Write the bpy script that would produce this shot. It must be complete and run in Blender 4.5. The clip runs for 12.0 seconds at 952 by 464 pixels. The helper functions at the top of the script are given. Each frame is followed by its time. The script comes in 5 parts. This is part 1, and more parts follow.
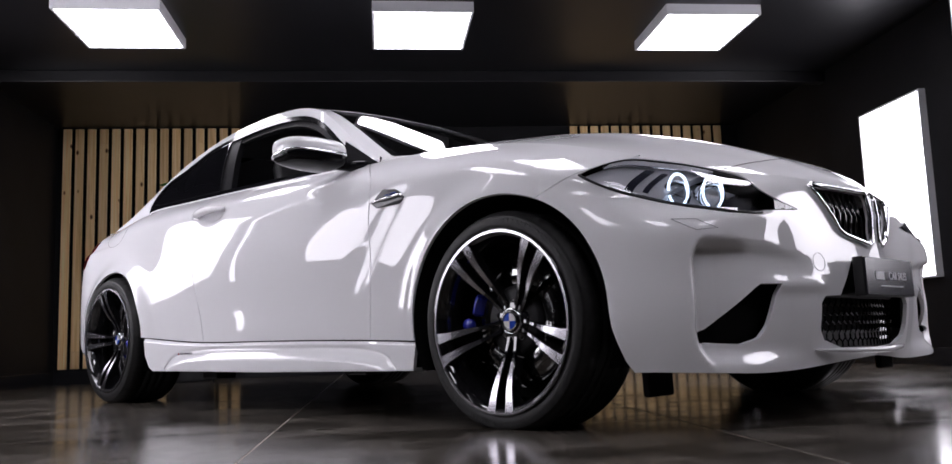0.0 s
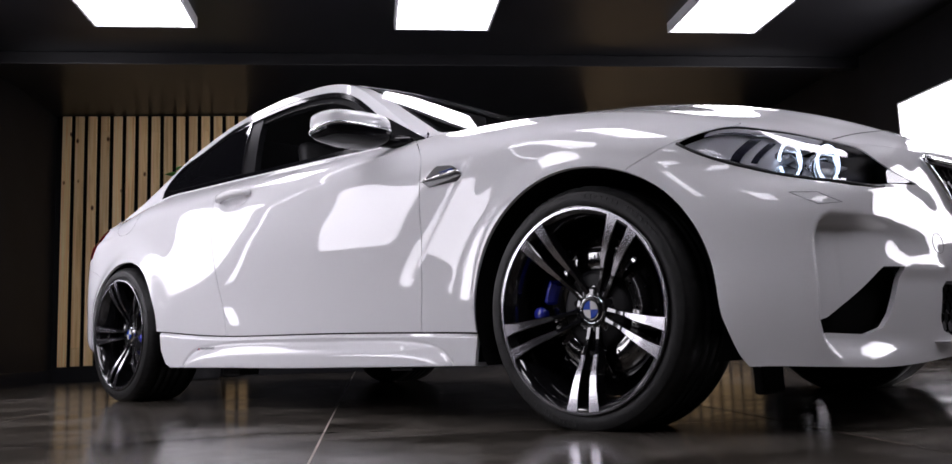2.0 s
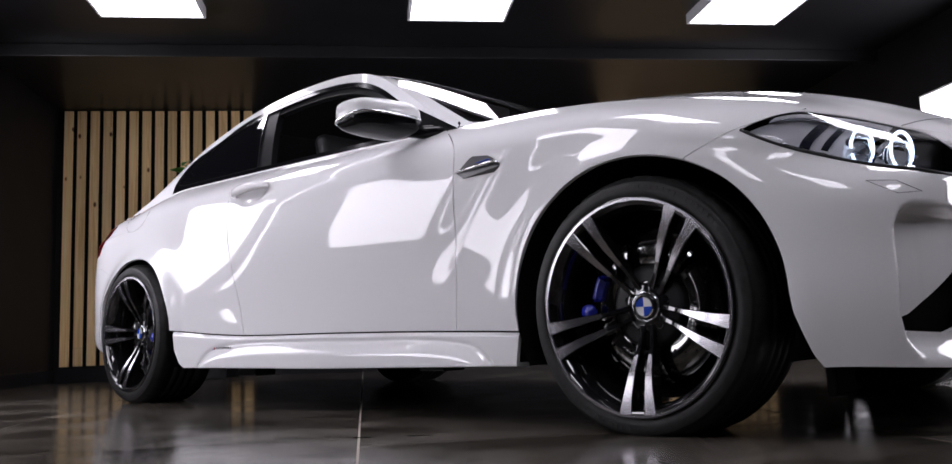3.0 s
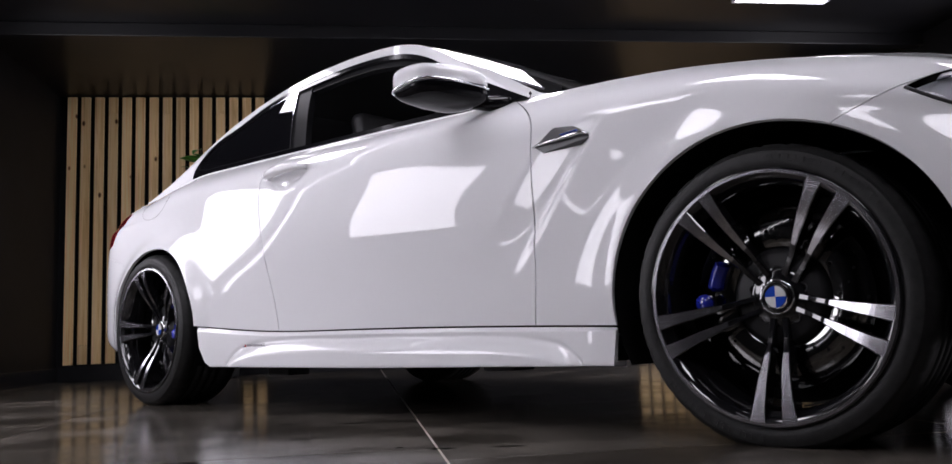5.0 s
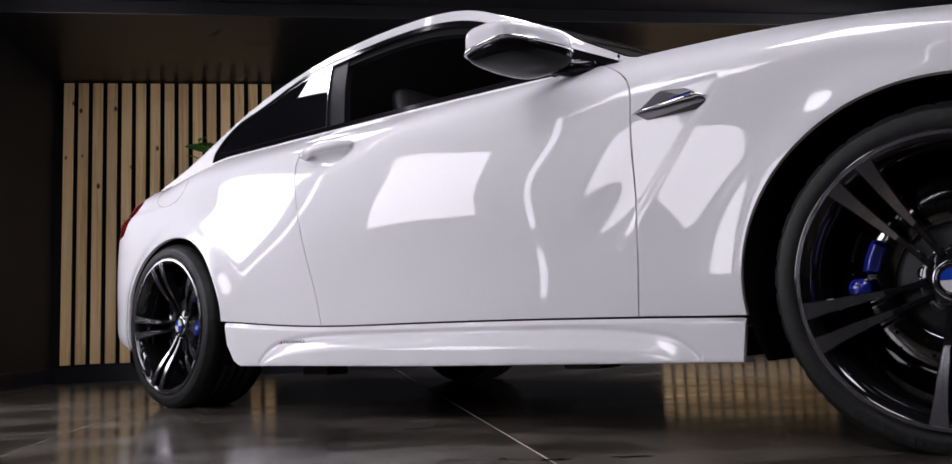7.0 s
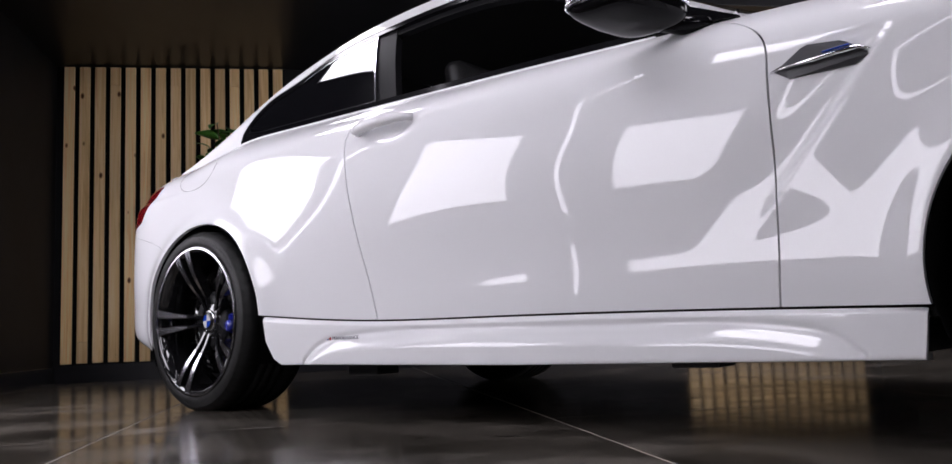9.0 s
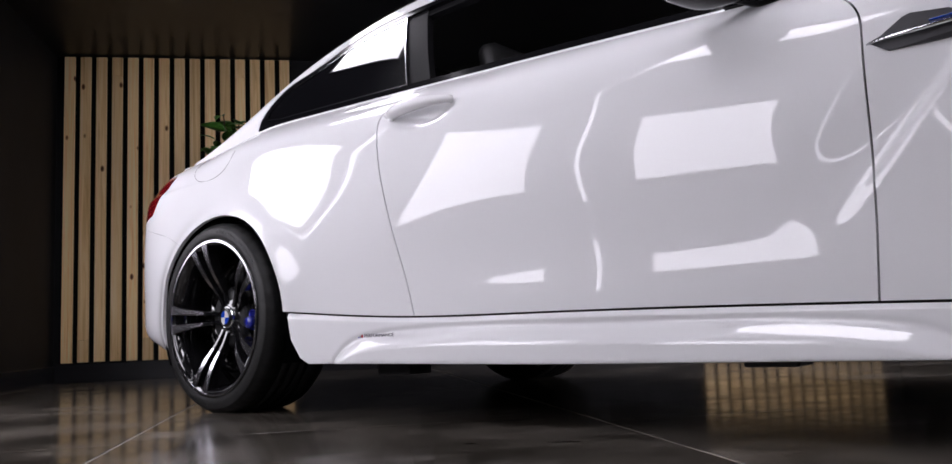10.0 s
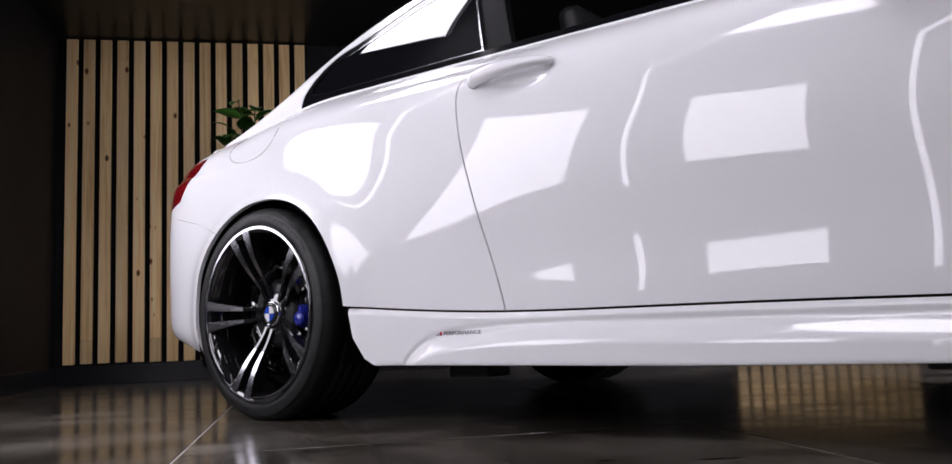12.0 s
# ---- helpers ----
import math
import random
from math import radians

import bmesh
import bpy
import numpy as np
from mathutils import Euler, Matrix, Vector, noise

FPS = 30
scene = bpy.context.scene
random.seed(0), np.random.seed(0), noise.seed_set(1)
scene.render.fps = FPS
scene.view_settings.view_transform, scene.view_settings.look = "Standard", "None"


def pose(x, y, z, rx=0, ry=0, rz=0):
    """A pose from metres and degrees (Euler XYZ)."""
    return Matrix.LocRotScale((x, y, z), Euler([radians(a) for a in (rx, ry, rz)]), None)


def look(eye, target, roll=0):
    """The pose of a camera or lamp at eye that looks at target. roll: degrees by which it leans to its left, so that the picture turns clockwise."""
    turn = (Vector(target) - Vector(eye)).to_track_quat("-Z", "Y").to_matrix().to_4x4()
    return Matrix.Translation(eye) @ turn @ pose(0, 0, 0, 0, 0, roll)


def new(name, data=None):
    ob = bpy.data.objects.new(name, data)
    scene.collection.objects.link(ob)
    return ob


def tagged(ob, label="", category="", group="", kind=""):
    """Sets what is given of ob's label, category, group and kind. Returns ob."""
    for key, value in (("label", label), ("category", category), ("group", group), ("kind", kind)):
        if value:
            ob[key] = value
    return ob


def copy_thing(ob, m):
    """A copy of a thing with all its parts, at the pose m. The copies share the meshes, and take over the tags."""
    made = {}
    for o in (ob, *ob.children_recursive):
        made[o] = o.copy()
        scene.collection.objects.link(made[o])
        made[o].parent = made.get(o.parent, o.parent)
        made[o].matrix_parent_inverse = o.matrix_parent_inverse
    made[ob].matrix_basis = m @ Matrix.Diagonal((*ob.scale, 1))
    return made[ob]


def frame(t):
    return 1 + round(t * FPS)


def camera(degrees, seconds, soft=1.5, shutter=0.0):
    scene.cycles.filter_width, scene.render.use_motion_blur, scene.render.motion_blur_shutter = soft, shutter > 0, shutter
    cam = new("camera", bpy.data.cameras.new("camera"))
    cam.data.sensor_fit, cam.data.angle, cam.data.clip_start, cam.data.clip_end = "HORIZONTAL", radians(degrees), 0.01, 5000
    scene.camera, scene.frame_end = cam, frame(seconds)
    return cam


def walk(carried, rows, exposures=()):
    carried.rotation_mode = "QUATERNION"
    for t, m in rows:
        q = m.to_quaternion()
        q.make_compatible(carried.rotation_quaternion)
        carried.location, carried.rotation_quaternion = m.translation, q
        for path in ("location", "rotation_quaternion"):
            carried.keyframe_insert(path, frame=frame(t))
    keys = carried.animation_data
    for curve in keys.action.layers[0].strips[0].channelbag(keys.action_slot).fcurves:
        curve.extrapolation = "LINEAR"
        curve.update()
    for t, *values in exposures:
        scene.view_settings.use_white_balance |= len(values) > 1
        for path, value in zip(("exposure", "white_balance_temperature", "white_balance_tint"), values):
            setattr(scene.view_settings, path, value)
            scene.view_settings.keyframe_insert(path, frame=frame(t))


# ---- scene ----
cam = camera(58.0, 12.0)
PATH = [
    (0, (1.674, -2.695, 0.247), (0.276, -1.287, 0.498), -2.0),
    (0.5, (1.589, -2.681, 0.246), (0.196, -1.268, 0.497), -1.9),
    (1, (1.498, -2.673, 0.243), (0.11, -1.255, 0.492), -2.0),
    (1.5, (1.414, -2.662, 0.238), (0.03, -1.241, 0.486), -2.0),
    (2, (1.327, -2.662, 0.235), (-0.055, -1.238, 0.482), -2.0),
    (2.5, (1.24, -2.663, 0.235), (-0.138, -1.235, 0.481), -2.0),
    (3, (1.151, -2.657, 0.241), (-0.224, -1.225, 0.484), -2.1),
    (5, (0.779, -2.601, 0.244), (-0.586, -1.158, 0.481), -2.1),
    (5.5, (0.692, -2.585, 0.236), (-0.669, -1.139, 0.475), -2.1),
    (6, (0.594, -2.577, 0.24), (-0.76, -1.124, 0.474), -2.3),
    (6.5, (0.502, -2.574, 0.244), (-0.845, -1.113, 0.475), -2.4),
    (7, (0.403, -2.567, 0.24), (-0.936, -1.099, 0.473), -2.3),
    (9, (0.027, -2.529, 0.239), (-1.289, -1.04, 0.468), -2.3),
    (9.5, (-0.069, -2.517, 0.238), (-1.379, -1.023, 0.465), -2.3),
    (10, (-0.178, -2.504, 0.24), (-1.481, -1.004, 0.465), -2.3),
    (10.5, (-0.283, -2.494, 0.242), (-1.579, -0.987, 0.468), -2.3),
    (11, (-0.392, -2.478, 0.24), (-1.681, -0.966, 0.466), -2.3),
    (11.5, (-0.487, -2.465, 0.237), (-1.77, -0.947, 0.464), -2.3),
    (12, (-0.58, -2.454, 0.239), (-1.857, -0.931, 0.466), -2.3),
]
walk(cam, [(t, look(eye, target, roll)) for t, eye, target, roll in PATH])

# ---- light ----
ROOM = 51.4                      # the bay is turned against the car by this many degrees
RM = pose(0, 0, 0, 0, 0, ROOM)
world = bpy.data.worlds.new("world")
world.use_nodes = True
world.node_tree.nodes["Background"].inputs[0].default_value = (0.010, 0.010, 0.012, 1)
world.node_tree.nodes["Background"].inputs[1].default_value = 0.2
scene.world = world
scene.view_settings.exposure = 0.0
CEILING_GLOW, WALL_GLOW, STRIP_GLOW = 10.5, 6.6, 7.0

# ---- materials ----


def material(name, colour, rough=0.5, metal=0.0, coat=0.0, spec=0.5):
    m = bpy.data.materials.new(name)
    m.use_nodes = True
    b = m.node_tree.nodes["Principled BSDF"]
    b.inputs["Base Color"].default_value = (*colour, 1)
    b.inputs["Roughness"].default_value = rough
    b.inputs["Metallic"].default_value = metal
    b.inputs["Coat Weight"].default_value = coat
    b.inputs["Coat Roughness"].default_value = 0.008
    b.inputs["Specular IOR Level"].default_value = spec
    return m


def nd(m, kind, **kw):
    n = m.node_tree.nodes.new(kind)
    for k, v in kw.items():
        n.inputs[k.replace("_", " ")].default_value = v
    return n


def wire(m, a, b):
    m.node_tree.links.new(a, b)


def bsdf(m):
    return m.node_tree.nodes["Principled BSDF"]


def ramp(m, fac, *stops):
    r = m.node_tree.nodes.new("ShaderNodeValToRGB")
    els = r.color_ramp.elements
    while len(els) < len(stops):
        els.new(0.5)
    for e, (p, c) in zip(els, stops):
        e.position, e.color = p, (*c, 1)
    wire(m, fac, r.inputs[0])
    return r.outputs[0]


def grain(m, scale, detail=6, stretch=(1, 1, 1), rough=0.6):
    tc = m.node_tree.nodes.new("ShaderNodeTexCoord")
    mp = m.node_tree.nodes.new("ShaderNodeMapping")
    mp.inputs["Scale"].default_value = stretch
    wire(m, tc.outputs["Object"], mp.inputs[0])
    n = nd(m, "ShaderNodeTexNoise", Scale=scale, Detail=detail, Roughness=rough)
    wire(m, mp.outputs[0], n.inputs["Vector"])
    return n.outputs[0]


def bump(m, height, strength, distance=0.002):
    b = nd(m, "ShaderNodeBump", Strength=strength, Distance=distance)
    wire(m, height, b.inputs["Height"])
    wire(m, b.outputs[0], bsdf(m).inputs["Normal"])


def glow(name, colour, strength):
    m = bpy.data.materials.new(name)
    m.use_nodes = True
    b = bsdf(m)
    b.inputs["Base Color"].default_value = (0.8, 0.8, 0.8, 1)
    b.inputs["Emission Color"].default_value = (*colour, 1)
    b.inputs["Emission Strength"].default_value = strength
    return m


PAINT = material("white_paint", (0.80, 0.80, 0.815), 0.5, 0, 1.0, 0.0)
wire(PAINT, ramp(PAINT, grain(PAINT, 900, 2), (0.3, (0.785, 0.785, 0.80)), (0.7, (0.815, 0.815, 0.83))), bsdf(PAINT).inputs["Base Color"])
BLACK_GLOSS = material("black_gloss", (0.008, 0.008, 0.009), 0.06, 0, 0.6)
BLACK_TRIM = material("black_plastic", (0.012, 0.012, 0.013), 0.45)
bump(BLACK_TRIM, grain(BLACK_TRIM, 700, 2), 0.15)
TRIM_DARK = material("dark_rubber_trim", (0.007, 0.007, 0.008), 0.5, 0, 0, 0.08)
# near-black for black parts, and for sheets whose colour stands for a hollow's shade
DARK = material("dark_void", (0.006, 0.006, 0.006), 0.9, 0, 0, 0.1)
RUBBER = material("rubber", (0.016, 0.016, 0.016), 0.5, 0, 0, 0.30)
wire(RUBBER, ramp(RUBBER, grain(RUBBER, 60, 5), (0.3, (0.008, 0.008, 0.008)), (0.75, (0.018, 0.018, 0.018))), bsdf(RUBBER).inputs["Base Color"])
bump(RUBBER, grain(RUBBER, 500, 3), 0.2)
CHROME = material("chrome", (0.86, 0.87, 0.89), 0.14, 1.0)
MACHINED = material("machined_metal", (0.50, 0.49, 0.52), 0.22, 1.0)
wire(MACHINED, ramp(MACHINED, grain(MACHINED, 300, 3, (1, 0.1, 1)), (0.3, (0.46, 0.45, 0.48)), (0.7, (0.58, 0.57, 0.60))), bsdf(MACHINED).inputs["Base Color"])
STEEL = material("disc_steel", (0.35, 0.35, 0.35), 0.08, 1.0)
wire(STEEL, ramp(STEEL, grain(STEEL, 120, 4), (0.3, (0.16, 0.16, 0.16)), (0.7, (0.24, 0.24, 0.235))), bsdf(STEEL).inputs["Base Color"])
BOWL = material("lamp_bowl", (0.018, 0.019, 0.032), 0.15, 0.2)
REFLECTOR = material("lamp_reflector", (0.62, 0.62, 0.66), 0.28, 0.45)
CAST = material("cast_iron", (0.012, 0.012, 0.013), 0.5, 0.1, 0, 0.3)
BLUE = material("blue_caliper", (0.012, 0.02, 0.32), 0.25, 0, 0.8)
BADGE_BLUE = material("badge_blue", (0.01, 0.06, 0.45), 0.2, 0, 1.0)
BADGE_WHITE = material("badge_white", (0.75, 0.75, 0.75), 0.25, 0, 1.0)
BADGE_RED = material("badge_red", (0.45, 0.02, 0.03), 0.25, 0, 1.0)
GREY_PRINT = material("grey_print", (0.25, 0.25, 0.27), 0.4)
PALE_PRINT = material("pale_print", (0.62, 0.62, 0.66), 0.4)
BLACK_SATIN = material("black_satin", (0.005, 0.005, 0.006), 0.10, 0, 0, 0.16)
LEATHER = material("black_leather", (0.012, 0.012, 0.013), 0.5)
bump(LEATHER, grain(LEATHER, 260, 4), 0.4)
FABRIC = material("dark_headliner", (0.02, 0.02, 0.022), 0.9)
bump(FABRIC, grain(FABRIC, 900, 2), 0.3)

GLASS = material("tinted_glass", (0.004, 0.004, 0.005), 0.01, 0, 0.0, 0.6)
CLEAR = bpy.data.materials.new("clear_glass")
CLEAR.use_nodes = True
_n = CLEAR.node_tree.nodes
_mix, _tr, _gl, _fr = _n.new("ShaderNodeMixShader"), _n.new("ShaderNodeBsdfTransparent"), _n.new("ShaderNodeBsdfGlossy"), _n.new("ShaderNodeFresnel")
_tr.inputs[0].default_value, _gl.inputs["Roughness"].default_value, _fr.inputs[0].default_value = (0.86, 0.87, 0.88, 1), 0.01, 1.5
for _a, _b in ((_fr.outputs[0], _mix.inputs[0]), (_tr.outputs[0], _mix.inputs[1]), (_gl.outputs[0], _mix.inputs[2]), (_mix.outputs[0], _n["Material Output"].inputs[0])):
    CLEAR.node_tree.links.new(_a, _b)
RED_LENS = material("red_lens", (0.20, 0.003, 0.006), 0.08, 0, 1.0)
LAMP_FACE = glow("lamp_diffuser", (1.0, 0.957, 1.065), CEILING_GLOW)
PANEL_FACE = glow("wall_panel_diffuser", (1.0, 0.957, 1.065), WALL_GLOW)
STRIP_FACE = glow("led_strip", (1.0, 0.957, 1.065), STRIP_GLOW)
RING_FACE = glow("light_ring", (0.62, 0.76, 1.0), 3.2)
LAMP_FRAME = material("white_frame", (0.72, 0.72, 0.74), 0.4)

TILE = material("floor_tile", (0.05, 0.045, 0.04), 0.16)
_f1, _f2 = grain(TILE, 2.1, 9, (1, 1.5, 1), 0.72), grain(TILE, 26, 8, (1, 1, 1), 0.75)
_to = TILE.node_tree.nodes.new("ShaderNodeObjectInfo")          # every tile is cut from another stretch of the pattern
for _mapping in [q for q in TILE.node_tree.nodes if q.type == "MAPPING"]:
    _ts = nd(TILE, "ShaderNodeVectorMath")
    _ts.operation = "SCALE"
    _ts.inputs[0].default_value, _ts.inputs["Scale"].default_value = (1, 1, 1), 1.0
    _tm = TILE.node_tree.nodes.new("ShaderNodeMath")
    _tm.operation, _tm.inputs[1].default_value = "MULTIPLY", 61.0
    wire(TILE, _to.outputs["Random"], _tm.inputs[0])
    wire(TILE, _tm.outputs[0], _ts.inputs["Scale"])
    wire(TILE, _ts.outputs[0], _mapping.inputs["Location"])
_mx = TILE.node_tree.nodes.new("ShaderNodeMath")
_mx.operation = "MULTIPLY_ADD"
_mx.inputs[1].default_value, _mx.inputs[2].default_value = 0.35, 0.0
wire(TILE, _f2, _mx.inputs[0])
_ad = TILE.node_tree.nodes.new("ShaderNodeMath")
wire(TILE, _f1, _ad.inputs[0])
wire(TILE, _mx.outputs[0], _ad.inputs[1])
wire(TILE, ramp(TILE, _ad.outputs[0], (0.50, (0.022, 0.019, 0.015)), (0.66, (0.060, 0.053, 0.044)), (0.86, (0.170, 0.152, 0.130))), bsdf(TILE).inputs["Base Color"])
wire(TILE, ramp(TILE, _ad.outputs[0], (0.50, (0.10, 0.10, 0.10)), (0.88, (0.24, 0.24, 0.24))), bsdf(TILE).inputs["Roughness"])
bump(TILE, _f2, 0.05, 0.002)
GROUT = material("grout", (0.42, 0.38, 0.33), 0.8)
BLACK_WALL = material("black_wall", (0.007, 0.007, 0.0075), 0.6, 0, 0, 0.22)
wire(BLACK_WALL, ramp(BLACK_WALL, grain(BLACK_WALL, 3, 6), (0.3, (0.0045, 0.0045, 0.005)), (0.7, (0.010, 0.010, 0.0115))), bsdf(BLACK_WALL).inputs["Base Color"])
bump(BLACK_WALL, grain(BLACK_WALL, 90, 4), 0.1)
BLACK_CEILING = material("black_ceiling", (0.008, 0.008, 0.009), 0.36)
wire(BLACK_CEILING, ramp(BLACK_CEILING, grain(BLACK_CEILING, 4, 6), (0.3, (0.006, 0.006, 0.007)), (0.7, (0.010, 0.010, 0.012))), bsdf(BLACK_CEILING).inputs["Base Color"])
SKIRT = material("black_skirting", (0.014, 0.014, 0.016), 0.25)
WOOD = material("pine_slat", (0.55, 0.38, 0.22), 0.55)
_oi = WOOD.node_tree.nodes.new("ShaderNodeObjectInfo")
_tc = WOOD.node_tree.nodes.new("ShaderNodeTexCoord")
_mp = WOOD.node_tree.nodes.new("ShaderNodeMapping")
_vm = WOOD.node_tree.nodes.new("ShaderNodeVectorMath")
_vm.operation = "ADD"
_sc = WOOD.node_tree.nodes.new("ShaderNodeMath")
_sc.operation, _sc.inputs[1].default_value = "MULTIPLY", 37.0
wire(WOOD, _oi.outputs["Random"], _sc.inputs[0])
wire(WOOD, _tc.outputs["Object"], _vm.inputs[0])
wire(WOOD, _sc.outputs[0], _vm.inputs[1])
wire(WOOD, _vm.outputs[0], _mp.inputs[0])
_mp.inputs["Scale"].default_value = (26, 26, 0.9)
_gn = nd(WOOD, "ShaderNodeTexNoise", Scale=1.6, Detail=6, Roughness=0.6, Distortion=1.2)
wire(WOOD, _mp.outputs[0], _gn.inputs["Vector"])
_gc = ramp(WOOD, _gn.outputs[0], (0.30, (0.64, 0.39, 0.155)), (0.5, (0.86, 0.60, 0.29)), (0.72, (0.92, 0.71, 0.41)))
_kn = nd(WOOD, "ShaderNodeTexVoronoi", Scale=1.0, Randomness=1.0)
_mk = WOOD.node_tree.nodes.new("ShaderNodeMapping")
_mk.inputs["Scale"].default_value = (9.5, 0.5, 5.2)
wire(WOOD, _vm.outputs[0], _mk.inputs[0])
wire(WOOD, _mk.outputs[0], _kn.inputs["Vector"])
_kc = ramp(WOOD, _kn.outputs["Distance"], (0.05, (0.10, 0.045, 0.02)), (0.085, (0.33, 0.19, 0.09)), (0.13, (1, 1, 1)))
_mu = WOOD.node_tree.nodes.new("ShaderNodeMix")
_mu.data_type, _mu.blend_type = "RGBA", "MULTIPLY"
_mu.inputs[0].default_value = 1.0
wire(WOOD, _gc, _mu.inputs[6])
wire(WOOD, _kc, _mu.inputs[7])
_hs = WOOD.node_tree.nodes.new("ShaderNodeHueSaturation")
_mr = WOOD.node_tree.nodes.new("ShaderNodeMapRange")
_mr.inputs["To Min"].default_value, _mr.inputs["To Max"].default_value = 0.85, 1.25
wire(WOOD, _oi.outputs["Random"], _mr.inputs[0])
wire(WOOD, _mr.outputs[0], _hs.inputs["Value"])
wire(WOOD, _mu.outputs[2], _hs.inputs["Color"])
wire(WOOD, _hs.outputs[0], bsdf(WOOD).inputs["Base Color"])
bump(WOOD, _gn.outputs[0], 0.25, 0.001)
LEAF = material("leaf_green", (0.035, 0.12, 0.02), 0.35)
wire(LEAF, ramp(LEAF, grain(LEAF, 25, 4), (0.3, (0.045, 0.18, 0.022)), (0.7, (0.12, 0.33, 0.05))), bsdf(LEAF).inputs["Base Color"])
STEM = material("stem_brown", (0.10, 0.075, 0.04), 0.7)
POT = material("dark_pot", (0.03, 0.03, 0.032), 0.5)

# ---- builders ----


def mesh_ob(name, bm, mat, parent=None, label="", smooth=False):
    me = bpy.data.meshes.new(name)
    bm.to_mesh(me)
    bm.free()
    for m in mat if isinstance(mat, (list, tuple)) else (mat,):
        me.materials.append(m)
    if smooth:
        me.polygons.foreach_set("use_smooth", [True] * len(me.polygons))
    ob = new(name, me)
    ob.parent = parent
    if label:
        tagged(ob, label)
    return ob


def part(name, bm, mat, parent, label="", smooth=False):
    return mesh_ob(name, bm, mat, parent, label, smooth)


def thing(name, label, category, group="", m=None):
    ob = new(name)
    if m is not None:
        ob.matrix_world = m
    return tagged(ob, label, category, group)


def box(x0, x1, y0, y1, z0, z1, bevel=0.0, bm=None):
    bm = bm or bmesh.new()
    r = bmesh.ops.create_cube(bm, size=1, matrix=Matrix.Translation(((x0 + x1) / 2, (y0 + y1) / 2, (z0 + z1) / 2)) @ Matrix.Diagonal((abs(x1 - x0), abs(y1 - y0), abs(z1 - z0), 1)))
    if bevel:
        es = list({e for v in r["verts"] for e in v.link_edges})
        bmesh.ops.bevel(bm, geom=es, offset=bevel, segments=2, affect="EDGES", profile=0.5)
    return bm


def lathe(profile, seg=64, closed=False, bm=None):
    """Profile of (radius, y) turned about the y axis."""
    bm = bm or bmesh.new()
    rings = []
    for r, y in profile:
        if r < 1e-6:
            rings.append([bm.verts.new((0, y, 0))])
        else:
            rings.append([bm.verts.new((r * math.cos(2 * math.pi * i / seg), y, r * math.sin(2 * math.pi * i / seg))) for i in range(seg)])
    pairs = list(zip(rings, rings[1:])) + ([(rings[-1], rings[0])] if closed else [])
    for a, b in pairs:
        for i in range(seg):
            j = (i + 1) % seg
            q = [a[i % len(a)], a[j % len(a)], b[j % len(b)], b[i % len(b)]]
            u = []
            for v in q:
                if v not in u:
                    u.append(v)
            if len(u) > 2:
                bm.faces.new(u)
    bmesh.ops.recalc_face_normals(bm, faces=bm.faces)
    return bm


def tube(points, radius, seg=8, closed=False, bm=None, flat=1.0):
    """A round bar along points."""
    bm = bm or bmesh.new()
    pts = [Vector(p) for p in points]
    n = len(pts)
    rings = []
    for i, p in enumerate(pts):
        a = pts[(i - 1) % n] if closed or i else p
        b = pts[(i + 1) % n] if closed or i < n - 1 else p
        d = (b - a).normalized()
        up = Vector((0, 0, 1)) if abs(d.z) < 0.9 else Vector((1, 0, 0))
        s = d.cross(up).normalized()
        u = s.cross(d)
        rr = float(radius[i] if isinstance(radius, (list, tuple)) else radius)
        rings.append([bm.verts.new(p + rr * (math.cos(2 * math.pi * k / seg) * s + flat * math.sin(2 * math.pi * k / seg) * u)) for k in range(seg)])
    for i in range(n if closed else n - 1):
        a, b = rings[i], rings[(i + 1) % n]
        for k in range(seg):
            bm.faces.new((a[k], a[(k + 1) % seg], b[(k + 1) % seg], b[k]))
    if not closed:
        bm.faces.new(rings[0][::-1])
        bm.faces.new(rings[-1])
    bmesh.ops.recalc_face_normals(bm, faces=bm.faces)
    return bm


def plate(outline, y0, y1, bm=None):
    """An outline of (x, z) as a slab between y0 and y1."""
    bm = bm or bmesh.new()
    a = [bm.verts.new((x, y0, z)) for x, z in outline]
    b = [bm.verts.new((x, y1, z)) for x, z in outline]
    fs = [bm.faces.new(a), bm.faces.new(b[::-1])]
    for i in range(len(a)):
        j = (i + 1) % len(a)
        fs.append(bm.faces.new((a[j], a[i], b[i], b[j])))
    bmesh.ops.recalc_face_normals(bm, faces=fs)
    return bm


def text(word, size):
    cu = bpy.data.curves.new("lettering", "FONT")
    cu.body, cu.size, cu.extrude = word, size, 0.0008
    cu.align_x, cu.align_y = "CENTER", "CENTER"
    ob = bpy.data.objects.new("lettering", cu)
    scene.collection.objects.link(ob)
    me = bpy.data.meshes.new_from_object(ob.evaluated_get(bpy.context.evaluated_depsgraph_get()))
    bpy.data.objects.remove(ob)
    bm = bmesh.new()
    bm.from_mesh(me)
    return bm

# ---- the bay ----
U0, U1, V0, V1, H = -3.79, 2.345, -5.2, 4.63, 2.19


def setting(name, bm, mat, label, category):
    ob = mesh_ob(name, bm, mat)
    ob.matrix_world = RM
    return tagged(ob, label, category, kind="structure")


